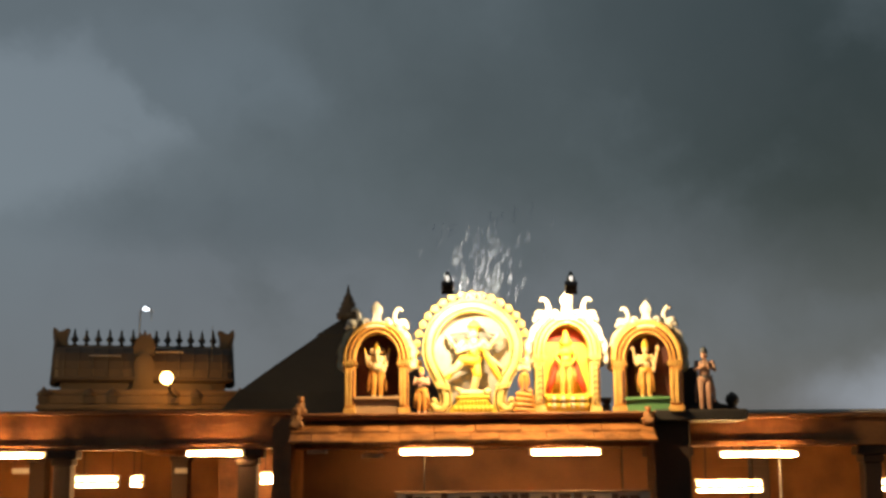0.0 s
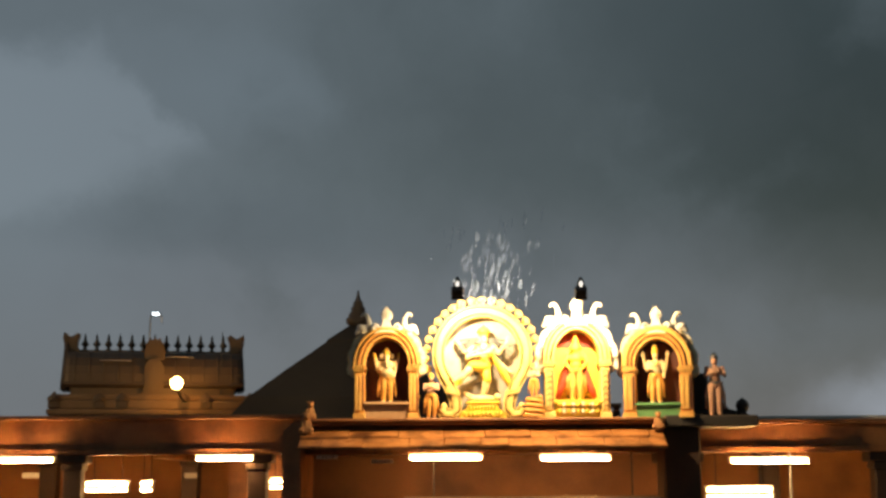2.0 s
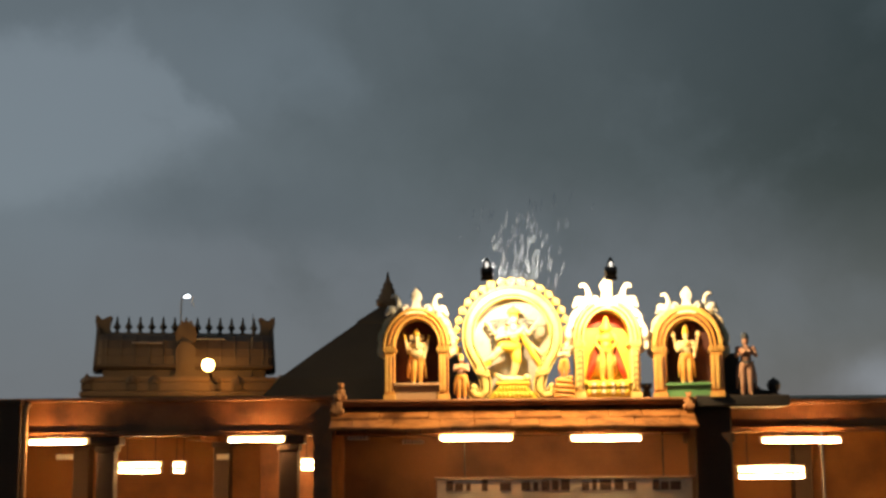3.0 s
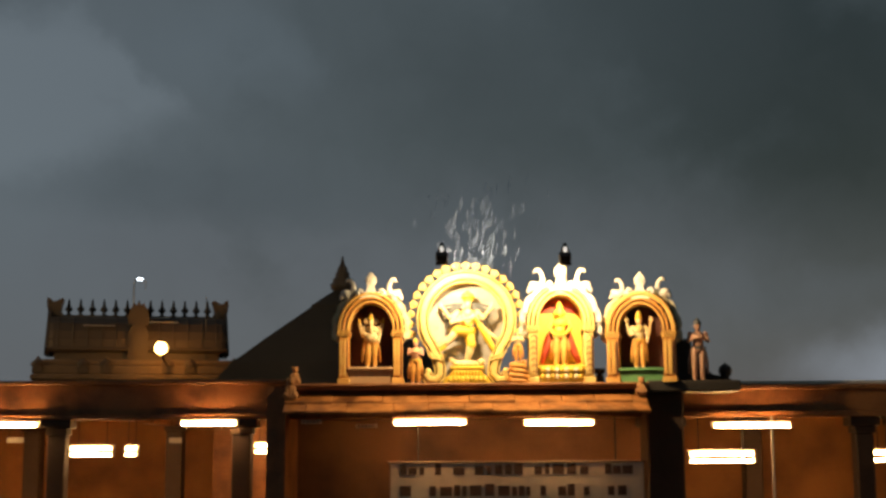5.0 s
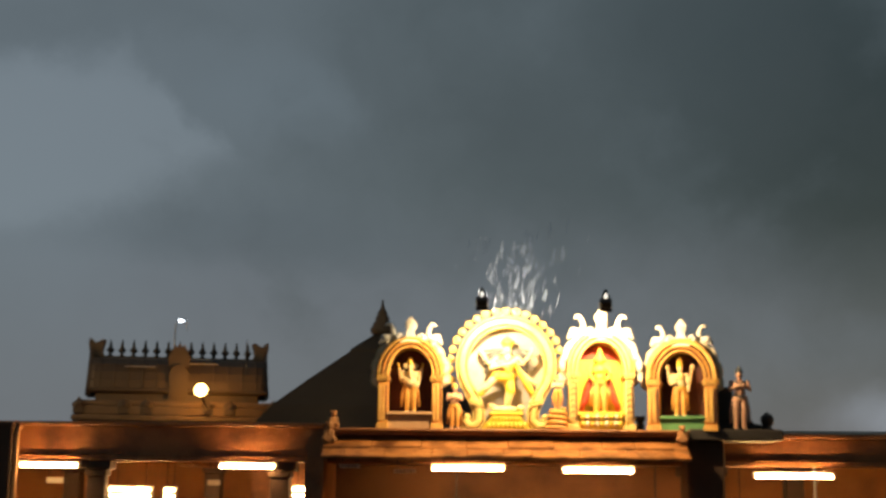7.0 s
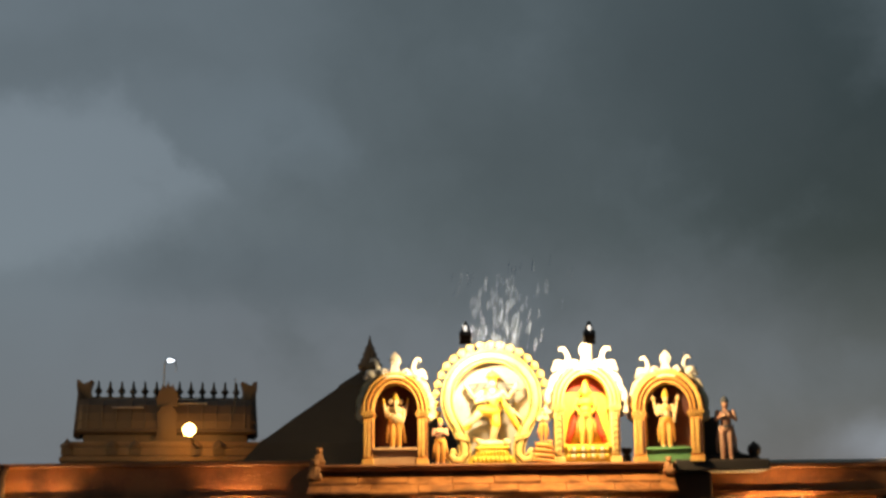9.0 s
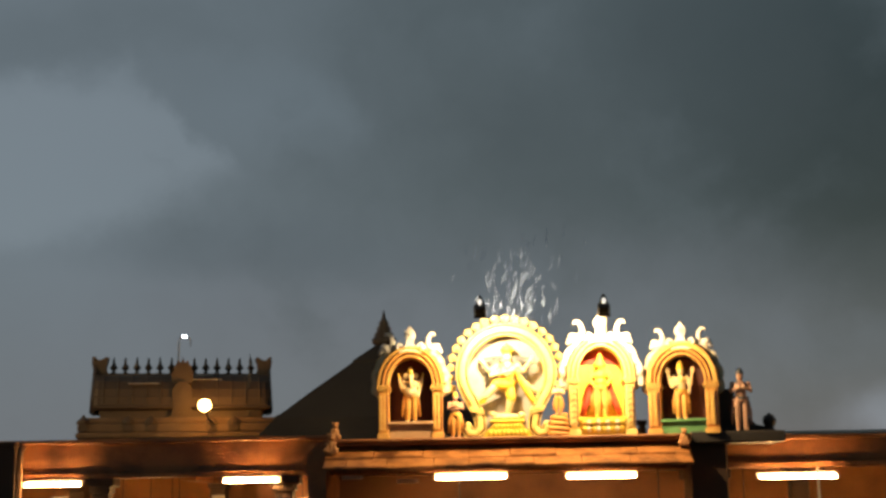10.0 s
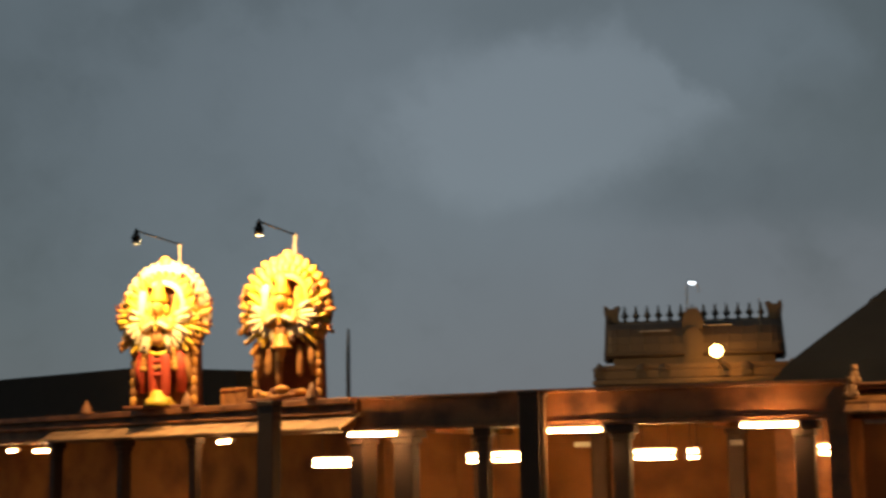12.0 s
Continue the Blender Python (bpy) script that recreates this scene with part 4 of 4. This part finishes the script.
        for k in range(10):
            xx = -0.17 + 0.036 * k
            egg(b, (xx * h, -0.17 + rng.uniform(-0.05, 0.03), (0.055 + rng.uniform(-0.012, 0.022)) * h), (0.032 * h, 0.06, 0.020 * h), (4, 0, 4, 5)[k % 4], 8, rng.uniform(-30, 30))
        tube(b, [(-0.19 * h, -0.14, 0.035 * h), (-0.05 * h, -0.24, 0.03 * h), (0.08 * h, -0.22, 0.045 * h), (0.17 * h, -0.12, 0.055 * h)], [0.010 * h, 0.016 * h, 0.016 * h, 0.008 * h], 8, 4)
        for xx, ww, z0, z1 in ((-0.115, 0.034, 0.40, 0.20), (0.105, 0.026, 0.36, 0.19)):
            limb(b, (xx * h, -0.02, z0 * h), (xx * 1.06 * h, -0.04, z1 * h), 0.024 * h, ww * h, 4, 8)
    for sx in (-1, 1):
        tube(b, [(sx * 0.155 * h, 0.04, 0.45 * h), (sx * 0.190 * h, 0.0, 0.30 * h), (sx * 0.205 * h, 0.02, 0.17 * h)], [0.016 * h, 0.030 * h, 0.016 * h], 8, 4)
        for k in range(6):
            egg(b, (sx * 0.232 * h, 0.06, (0.06 + 0.064 * k) * h), (0.026 * h, 0.06, 0.038 * h), 4 if k % 2 else 0, 8)
    box(b, -0.262 * h, 0.262 * h, -0.26, 0.45, 0, 0.026 * h, 0.02, 5)
    ob = part("great_statue", b, [AMBER, RED, GOLD, MAROON, STREAMER, CHOCOLATE, IVORY], smooth=True)
    ob.matrix_world = pose(x, y, z, 0, 0, 4)
    tagged(ob, label, "statue", "great many-armed statues")


great_statue(-14.62, 25.95, 3.86, 3.22, "gold many-armed statue with a wide disc of petals", False)
great_statue(-18.85, 27.45, 3.86, 3.56, "gold and red many-armed statue with a pale halo", True)
floodlight((-14.60, 24.75, 7.46), (-14.73, 26.55, 7.62), 3.82, "black floodlight on a long arm over the great statue", 1500, (-14.60, 24.70, 7.30), (-14.6, 26.0, 5.6), (1.0, 0.60, 0.23), False)
floodlight((-18.67, 26.05, 7.78), (-18.81, 28.05, 7.92), 3.82, "black floodlight on a long arm over the great statue", 1550, (-18.67, 26.0, 7.60), (-18.8, 27.5, 5.8), (1.0, 0.60, 0.23), False)

b = boxed(-0.48, 0.48, -0.26, 0.3, 0, 0.46, 0.03)
box(b, -0.52, 0.52, -0.30, 0.3, 0.40, 0.47, 0.01)
box(b, -0.52, 0.52, -0.30, 0.3, 0, 0.07, 0.01)
for sx in (-1, 1):
    box(b, sx * 0.48 - 0.04, sx * 0.48 + 0.04, -0.29, 0.3, 0.07, 0.40, 0.01)
ob = part("low_parapet_box", b, STREAMER)
ob.matrix_world = pose(*on_wing(4.85, -0.8, 3.822), 0, 0, TURN)
tagged(ob, "brown framed parapet block between the great statues", "masonry block")
b = bmesh.new()
prism(b, [(-32, -3.8), (-11.7, -3.8), (-11.7, 1.44), (-17, 1.82), (-32, 1.95)], 0, 1.2)
ob = part("far_roof", b, ROOFTILE)
ob.matrix_world = pose(*on_wing(0, -5.62, 3.82), 0, 0, TURN)
tagged(ob, "low dark roof behind the great statues", "roof")


# ---- tower with a barrel roof and a row of pot finials ----
def temple_tower():
    t = thing("temple_tower", (-7.48, 34, -0.075), "dark weathered temple tower with barrel roof", "tower", rz=12.5)
    part("body", boxed(-2.3, 2.3, -1.1, 1.1, 0, 4.36, 0.03), DARKSTONE, t)
    b = bmesh.new()
    box(b, -2.46, 2.46, -1.40, 1.40, 4.36, 4.50, 0.03)
    box(b, -2.40, 2.40, -1.30, 1.30, 4.50, 4.72, 0.03)
    box(b, -2.32, 2.32, -1.22, 1.22, 4.72, 4.86, 0.03)
    part("tier", b, TOWERDUST, t, "dusty stepped tier")
    part("neck", boxed(-1.95, 1.95, -0.95, 0.95, 4.86, 5.06, 0.02), DARKSTONE, t)
    # barrel roof: an onion-shaped section drawn out along its length
    prof = [(-0.98, 5.04), (-1.06, 5.10), (-1.04, 5.34), (-0.98, 5.56), (-0.84, 5.76), (-0.58, 5.90), (-0.3, 5.96), (0.0, 5.97)]
    prof = prof + [(-y, z) for y, z in prof[-2::-1]]
    b = bmesh.new()
    xs = [-2.08, -2.0, -1.5, -1.0, -0.5, 0, 0.5, 1.0, 1.5, 2.0, 2.08]
    rings = [[b.verts.new((x, y * (0.96 if abs(x) > 2.05 else 1), z)) for y, z in prof] for x in xs]
    for p, q in zip(rings, rings[1:]):
        for k in range(len(prof) - 1):
            b.faces.new((p[k], p[k + 1], q[k + 1], q[k]))
    b.faces.new(rings[0])
    b.faces.new(rings[-1][::-1])
    part("barrel_roof", b, DARKSTONE, t, smooth=False)
    b = bmesh.new()
    box(b, -2.1, 2.1, -0.16, 0.16, 5.955, 6.02, 0.02)
    part("ridge", b, DARKSTONE, t)
    for i in range(13):
        b = bmesh.new()
        lathe(b, (-1.69 + 0.282 * i, 0, 6.0), [(0.06, 0), (0.08, 0.03), (0.035, 0.07), (0.04, 0.10), (0.09, 0.15), (0.095, 0.19), (0.045, 0.24), (0.055, 0.255), (0.035, 0.28), (0.03, 0.36), (0.008, 0.44)], 10)
        part("finial", b, METAL, t, smooth=True)
    for sx in (-1, 1):
        b = bmesh.new()
        out = [(-0.55, 5.02), (-0.68, 5.2), (-0.66, 5.5), (-0.55, 5.78), (-0.38, 6.0), (-0.25, 6.12), (-0.2, 6.24), (0.0, 6.28)]
        out = out + [(-y, z) for y, z in out[-2::-1]]
        a = [b.verts.new((sx * (2.17 + 0.10 * max(0.0, 5.5 - z)), y, z)) for y, z in out]
        c = [b.verts.new((sx * 2.085, y, z)) for y, z in out]
        b.faces.new(a)
        b.faces.new(c[::-1])
        for i in range(len(a)):
            j = (i + 1) % len(a)
            b.faces.new((a[i], c[i], c[j], a[j]))
        prism(b, [(sx * x, z) for x, z in ((1.78, 5.98), (1.86, 6.10), (1.85, 6.24), (1.80, 6.40), (1.86, 6.43), (1.98, 6.36), (2.05, 6.34), (2.13, 6.42), (2.20, 6.44), (2.21, 6.30), (2.17, 6.05), (2.17, 5.95))], -0.20, 0.20)
        part("gable_horn", b, DARKSTONE, t)
    # eave roll and ribs of the barrel roof
    b = bmesh.new()
    tube(b, [(-2.12, -1.06, 5.12), (2.12, -1.06, 5.12)], 0.05, 8)
    tube(b, [(-2.12, -1.02, 5.36), (2.12, -1.02, 5.36)], 0.022, 8)
    part("eave_roll", b, DARKSTONE, t)
    for i in range(12):
        x = -1.87 + 0.34 * i
        b = bmesh.new()
        tube(b, [(x, -1.06, 5.14), (x, -1.05, 5.34), (x, -0.99, 5.56), (x, -0.85, 5.76), (x, -0.58, 5.91)], 0.022, 6)
        part("rib", b, DARKSTONE, t)
    # middle dormer
    b = bmesh.new()
    prism(b, [(-0.42, 4.52), (0.42, 4.52), (0.42, 4.70), (0.34, 4.74), (0.34, 4.88), (0.24, 4.92), (0.22, 5.3)] + arc(0, 5.46, 0.24, -30, 210, 16, 0.28) + [(-0.22, 5.3), (-0.24, 4.92), (-0.34, 4.88), (-0.34, 4.74), (-0.42, 4.70)], -1.12, -0.6)
    prism(b, [(-0.15, 5.0), (0.15, 5.0), (0.14, 5.3)] + arc(0, 5.42, 0.16, -20, 200, 12, 0.18) + [(-0.14, 5.3)], -1.15, -1.08)
    prism(b, [(-0.24, 5.72), (0.24, 5.72), (0.26, 5.90), (0.21, 6.10), (0.15, 6.18), (0.13, 6.26), (0.05, 6.20), (0.0, 6.30), (-0.05, 6.20), (-0.13, 6.26), (-0.15, 6.18), (-0.21, 6.10), (-0.26, 5.90)], -1.0, -0.1)
    part("dormer", b, DARKSTONE, t)
    for x in (-2.3, -1.25, -0.72, 0.72, 1.25, 2.3):
        b = bmesh.new()
        box(b, x - 0.13, x + 0.13, -1.33, -1.1, 4.52, 4.70, 0.02)
        lathe(b, (x, -1.22, 4.70), [(0.16, 0), (0.165, 0.03), (0.13, 0.10), (0.06, 0.15), (0.02, 0.22)], 10)
        part("corner_shrine", b, DARKSTONE, t)
    for x0, x1, z in ((-1.3, -0.55, 5.68), (0.25, 0.95, 5.80), (0.12, 0.75, 5.93)):
        part("wet_ledge", boxed(x0, x1, -0.98 if z < 5.7 else -0.8 if z < 5.9 else -0.5, -0.3, z, z + 0.03, 0.01), STEEL, t, "shiny wet ledge")
    return t


temple_tower()

# sodium lamp on the tower's face
s = thing("sodium_lamp", (-6.47, 31.85, 4.99), "glowing orange sodium lamp on a bracket", "lamp")
b = bmesh.new()
tube(b, [(0, 1.05, -0.36), (0, 0.5, -0.30), (0, 0.1, -0.12)], 0.025, 8)
part("bracket", b, METAL, s)
b = bmesh.new()
egg(b, (0, 0, 0), (0.145, 0.12, 0.145), 0, 20)
part("globe", b, SODIUM, s, smooth=True)
b = bmesh.new()
lathe(b, (0, 0.14, -0.06), [(0.05, 0), (0.09, 0.02), (0.09, 0.10), (0.05, 0.12)], 10)
part("holder", b, METAL, s)
lamp("sodium_bulb", "POINT", pose(-6.47, 32.12, 5.02), 115, (1.0, 0.36, 0.05), soft=0.1)

# far street lamp mast and aerials
s = thing("street_lamp", (-8.8, 40, 0), "far street lamp mast with a glowing head", "street lamp")
b = bmesh.new()
tube(b, [(-0.16, 0, 0), (-0.16, 0, 7.45), (-0.15, 0, 7.57), (-0.08, 0, 7.65), (0.10, 0, 7.65), (0.18, 0, 7.57), (0.19, 0, 7.34)], [0.03, 0.022, 0.02, 0.02, 0.02, 0.016, 0.010], 8)
part("mast", b, STEEL, s)
b = bmesh.new()
egg(b, (0.02, -0.04, 7.64), (0.095, 0.07, 0.038), 0, 10)
part("head", b, PALE_LED, s, "glowing lamp head", smooth=True)


def aerial(x, y, z0, z1, r, label, bar=True):
    a = thing("aerial_pole", (x, y, z0), label, "pole")
    b = bmesh.new()
    tube(b, [(0, 0, 0), (0, 0, (z1 - z0) * 0.72), (0.01, 0, z1 - z0)], [r, r, r * 0.5], 8)
    part("pole", b, METAL, a)
    if bar:
        b = bmesh.new()
        tube(b, [(0, 0, 0.1), (-0.42, 0, 0.12)], 0.012, 6)
        part("stay", b, METAL, a)
    return a


aerial(-5.7, 33.4, 3.3, 6.35, 0.018, "thin dark aerial pole behind the tower", False)
aerial(-12.80, 25.35, 3.44, 5.30, 0.045, "dark metal pole with a stay on the roof")


# ---- pyramid roof behind the porch ----
def pyramid_roof():
    t = thing("pyramid_roof", (-2.11, 30, 3.4), "dark tiled pyramid roof with a stone finial", "roof")
    prof = [(2.83, -0.07), (2.485, 0.50), (2.087, 1.01), (1.458, 1.57), (0.649, 2.26), (0.622, 2.32), (0.149, 2.70), (0.11, 2.74)]
    b = bmesh.new()
    rings = [[b.verts.new((sx * r, sy * r, z)) for sx, sy in ((-1, -1), (1, -1), (1, 1), (-1, 1))] for r, z in prof]
    for p, q in zip(rings, rings[1:]):
        for k in range(4):
            b.faces.new((p[k], p[(k + 1) % 4], q[(k + 1) % 4], q[k]))
    b.faces.new(rings[0][::-1])
    b.faces.new(rings[-1])
    part("roof", b, ROOFTILE, t)
    b = bmesh.new()
    lathe(b, (0, 0, 2.68), [(0.18, 0), (0.25, 0.05), (0.27, 0.16), (0.20, 0.22), (0.22, 0.26), (0.14, 0.34), (0.17, 0.38), (0.10, 0.47), (0.12, 0.50), (0.055, 0.60), (0.04, 0.66), (0.012, 0.80)], 12)
    part("finial", b, DARKSTONE, t, smooth=True)
    part("wall", boxed(-2.4, 2.4, -2.4, 2.4, -3.4, -0.07), PLASTER, t)


pyramid_roof()


# ---- signs, posts and pipes below the cornice ----
sign = thing("sign_board", (1.27, 22.35, 1.70), "long pale sign board with dark painted lettering", "sign")
part("board", boxed(-2.05, 2.05, -0.02, 0.02, 0, 0.70, 0.005), SIGN, sign)
for z0, z1 in ((0.68, 0.72), (-0.02, 0.02)):
    part("frame_rail", boxed(-2.09, 2.09, -0.035, 0.03, z0, z1, 0.006), STONE, sign)
for sx in (-1.6, 1.6):
    b = bmesh.new()
    tube(b, [(sx, 0, 0.7), (sx, 0, 1.424)], 0.012, 6)
    part("hanger", b, METAL, sign)
rnd = random.Random(7)
for z, size in ((0.50, 0.18), (0.16, 0.20)):
    x = -1.9
    while x < 1.8:
        w = rnd.uniform(0.07, 0.20)
        if rnd.random() < 0.8:
            part("letter_bar", boxed(x, x + w, -0.026, -0.0205, z, z + size * rnd.uniform(0.7, 1.0)), INK, sign)
        x += w + rnd.uniform(0.02, 0.07)

for x0, x1, z in ((-2.20, -1.87, 3.03), (-1.32, -0.98, 2.96)):
    p = thing("name_plate", ((x0 + x1) / 2, 22.03, z), "small white plate with dark marks under the cornice", "sign")
    w = (x1 - x0) / 2
    part("plate", boxed(-w, w, -0.008, 0.008, 0, 0.055, 0.003), SIGN, p)
    for sx in (-0.7, 0.7):
        b = bmesh.new()
        tube(b, [(sx * w, 0, 0.05), (sx * w, 0, 3.203 - z)], 0.005, 6)
        part("hanger", b, METAL, p)
    for k in range(5):
        part("letter_bar", boxed(-w * 0.8 + k * w * 0.33, -w * 0.8 + k * w * 0.33 + 0.03, -0.0125, -0.0085, 0.012, 0.043), INK, p)

for x, y, z, w in ((-8.05, 26.2, 2.78, 0.16), (-5.0, 26.2, 2.76, 0.12)):
    p = thing("hanging_plate", (x, y, z), "small pale plate hanging from the colonnade's ceiling", "sign", "hanging plates")
    part("plate", boxed(-w, w, -0.01, 0.01, 0, 0.10, 0.004), SIGN, p)
    for sx in (-0.7, 0.7):
        b = bmesh.new()
        tube(b, [(sx * w, 0, 0.09), (sx * w, 0, 3.303 - z)], 0.006, 6)
        part("hanger", b, METAL, p)

b = bmesh.new()
tube(b, [(0, 0, 0), (0, 0, 2.67)], 0.018, 8)
ob = part("thin_post", b, WHITE)
ob.matrix_world = pose(5.52, 22.75, 0.45)
tagged(ob, "thin pale post standing before the side range", "post")


def pipe(x, y, z0, z1, r=0.045):
    b = bmesh.new()
    tube(b, [(0, 0, 0), (0, 0, z1 - z0 - 0.15), (0, 0.06, z1 - z0 - 0.05), (0, 0.16, z1 - z0)], r, 10)
    ob = part("drain_pipe", b, LIGHTPLASTER, smooth=True)
    ob.matrix_world = pose(x, y, z0)
    tagged(ob, "pale drain pipe running down the wall", "pipe")


pipe(-8.36, 24.80, 0.45, 3.78)
# pilaster shafts take the silhouette colour, as posts the lamps don't reach
for x, y, z, w, rz, label in ((-8.62, 24.80, 3.86, 0.42, 0, "dark pilaster in front of the parapet"), (*on_wing(1.90, 0.75)[:2], 3.84, 0.52, TURN, "dark square post before the cornice")):
    p = thing("pilaster", (x, y, 0.45), label, "pillar", rz=rz)
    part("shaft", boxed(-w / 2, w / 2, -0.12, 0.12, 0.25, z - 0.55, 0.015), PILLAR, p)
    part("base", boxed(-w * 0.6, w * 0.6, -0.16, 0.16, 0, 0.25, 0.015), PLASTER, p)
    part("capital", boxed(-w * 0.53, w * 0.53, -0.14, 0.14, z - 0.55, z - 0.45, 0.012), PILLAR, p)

for s_, h in ((5.75, 0.36), (1.2, 0.36), (10.2, 0.34)):
    b = bmesh.new()
    lathe(b, (0, 0, 0), [(0.16, 0), (0.17, 0.05), (0.12, 0.10), (0.13, 0.16), (0.07, 0.24), (0.03, 0.34), (0.01, h)], 10)
    ob = part("cone_ornament", b, PLASTER, smooth=True)
    ob.matrix_world = pose(*on_wing(s_, 0.16, 3.86))
    tagged(ob, "small brown cone ornament on the cornice", "ornament", "cone ornaments")

# ---- rain in the beam of the floodlights ----
rnd = random.Random(3)
b = bmesh.new()
for i in range(170):
    u = rnd.random()
    z = 5.42 + 1.40 * u ** 1.4
    x = 0.62 + rnd.gauss(0, 0.30 + 0.10 * u) + 0.08 * u
    y = rnd.uniform(21.6, 23.3)
    l = rnd.uniform(0.08, 0.30)
    lean = rnd.uniform(0.10, 0.26)
    r = rnd.uniform(0.0022, 0.0042)
    tube(b, [(x, y, z), (x + lean * l * 0.55, y, z + l * 0.6), (x + lean * l, y, z + l)], [r * 0.5, r, r * 0.3], 4)
tagged(part("raindrops", b, RAIN), "falling raindrops lit by the floodlights", "rain", kind="stuff")


# ---- sloping eave slabs under the cornices, one by one ----
def eave(name, x0, x1, y_in, y_out, z_in, z_out, label, at=None, mat=EAVE):
    """A row of thin stone slabs that slope outwards, uneven in their tilt and joints."""
    rng = random.Random(len(name))
    base = setting(name, boxed(x0, x1, y_in - 0.03, y_in + 0.12, z_in - 0.10, z_in - 0.005, 0.008), PLASTER, label, "eave")
    for row in range(2):
        f0, f1 = (0.0, 0.56) if row == 0 else (0.50, 1.0)
        ya, yb = y_in + (y_out - y_in) * f0, y_in + (y_out - y_in) * f1
        za, zb = z_in + (z_out - z_in) * f0 - 0.03 * row, z_in + (z_out - z_in) * f1 - 0.03 * row
        x = x0
        while x < x1 - 0.1:
            w = min(rng.uniform(0.34, 0.78), x1 - x)
            d0, d1, t = rng.uniform(-0.006, 0.008), rng.uniform(-0.020, 0.016), 0.05
            y_end = yb + rng.uniform(-0.03, 0.03)
            b = bmesh.new()
            prof = [(ya, za + d0), (y_end + 0.04 * (1 if y_in > y_out else -1), zb + d1 + 0.006), (y_end, zb + d1 - 0.014), (y_end, zb + d1 - t), (ya, za + d0 - t)]
            rings = [[b.verts.new((xx, yy, zz + (0.004 if e else 0))) for yy, zz in prof] for e, xx in enumerate((x + 0.007, x + w - 0.007))]
            for k in range(5):
                b.faces.new((rings[0][k], rings[0][(k + 1) % 5], rings[1][(k + 1) % 5], rings[1][k]))
            b.faces.new(rings[0])
            b.faces.new(rings[1][::-1])
            part("eave_slab", b, mat, base)
            x += w
    b = bmesh.new()
    tube(b, [(x0, y_out + 0.02, z_out - 0.06), (x1, y_out + 0.02, z_out - 0.06)], 0.028, 8)
    part("eave_lip", b, mat, base)
    if at is not None:
        base.matrix_world = at
    return base


eave("trim_porch_eave", -2.42, 3.30, 21.9, 21.28, 3.505, 3.25, "sloping wet stone eave slabs of the porch")
# far eave takes the pale plaster; its lighter colour imitates floodlight on the slabs
eave("trim_far_eave", -11.9, 0.1, 0.05, -0.55, 3.545, 3.28, "sloping stone eave slabs, floodlit look put into a paler colour", SEC, LIGHTPLASTER)
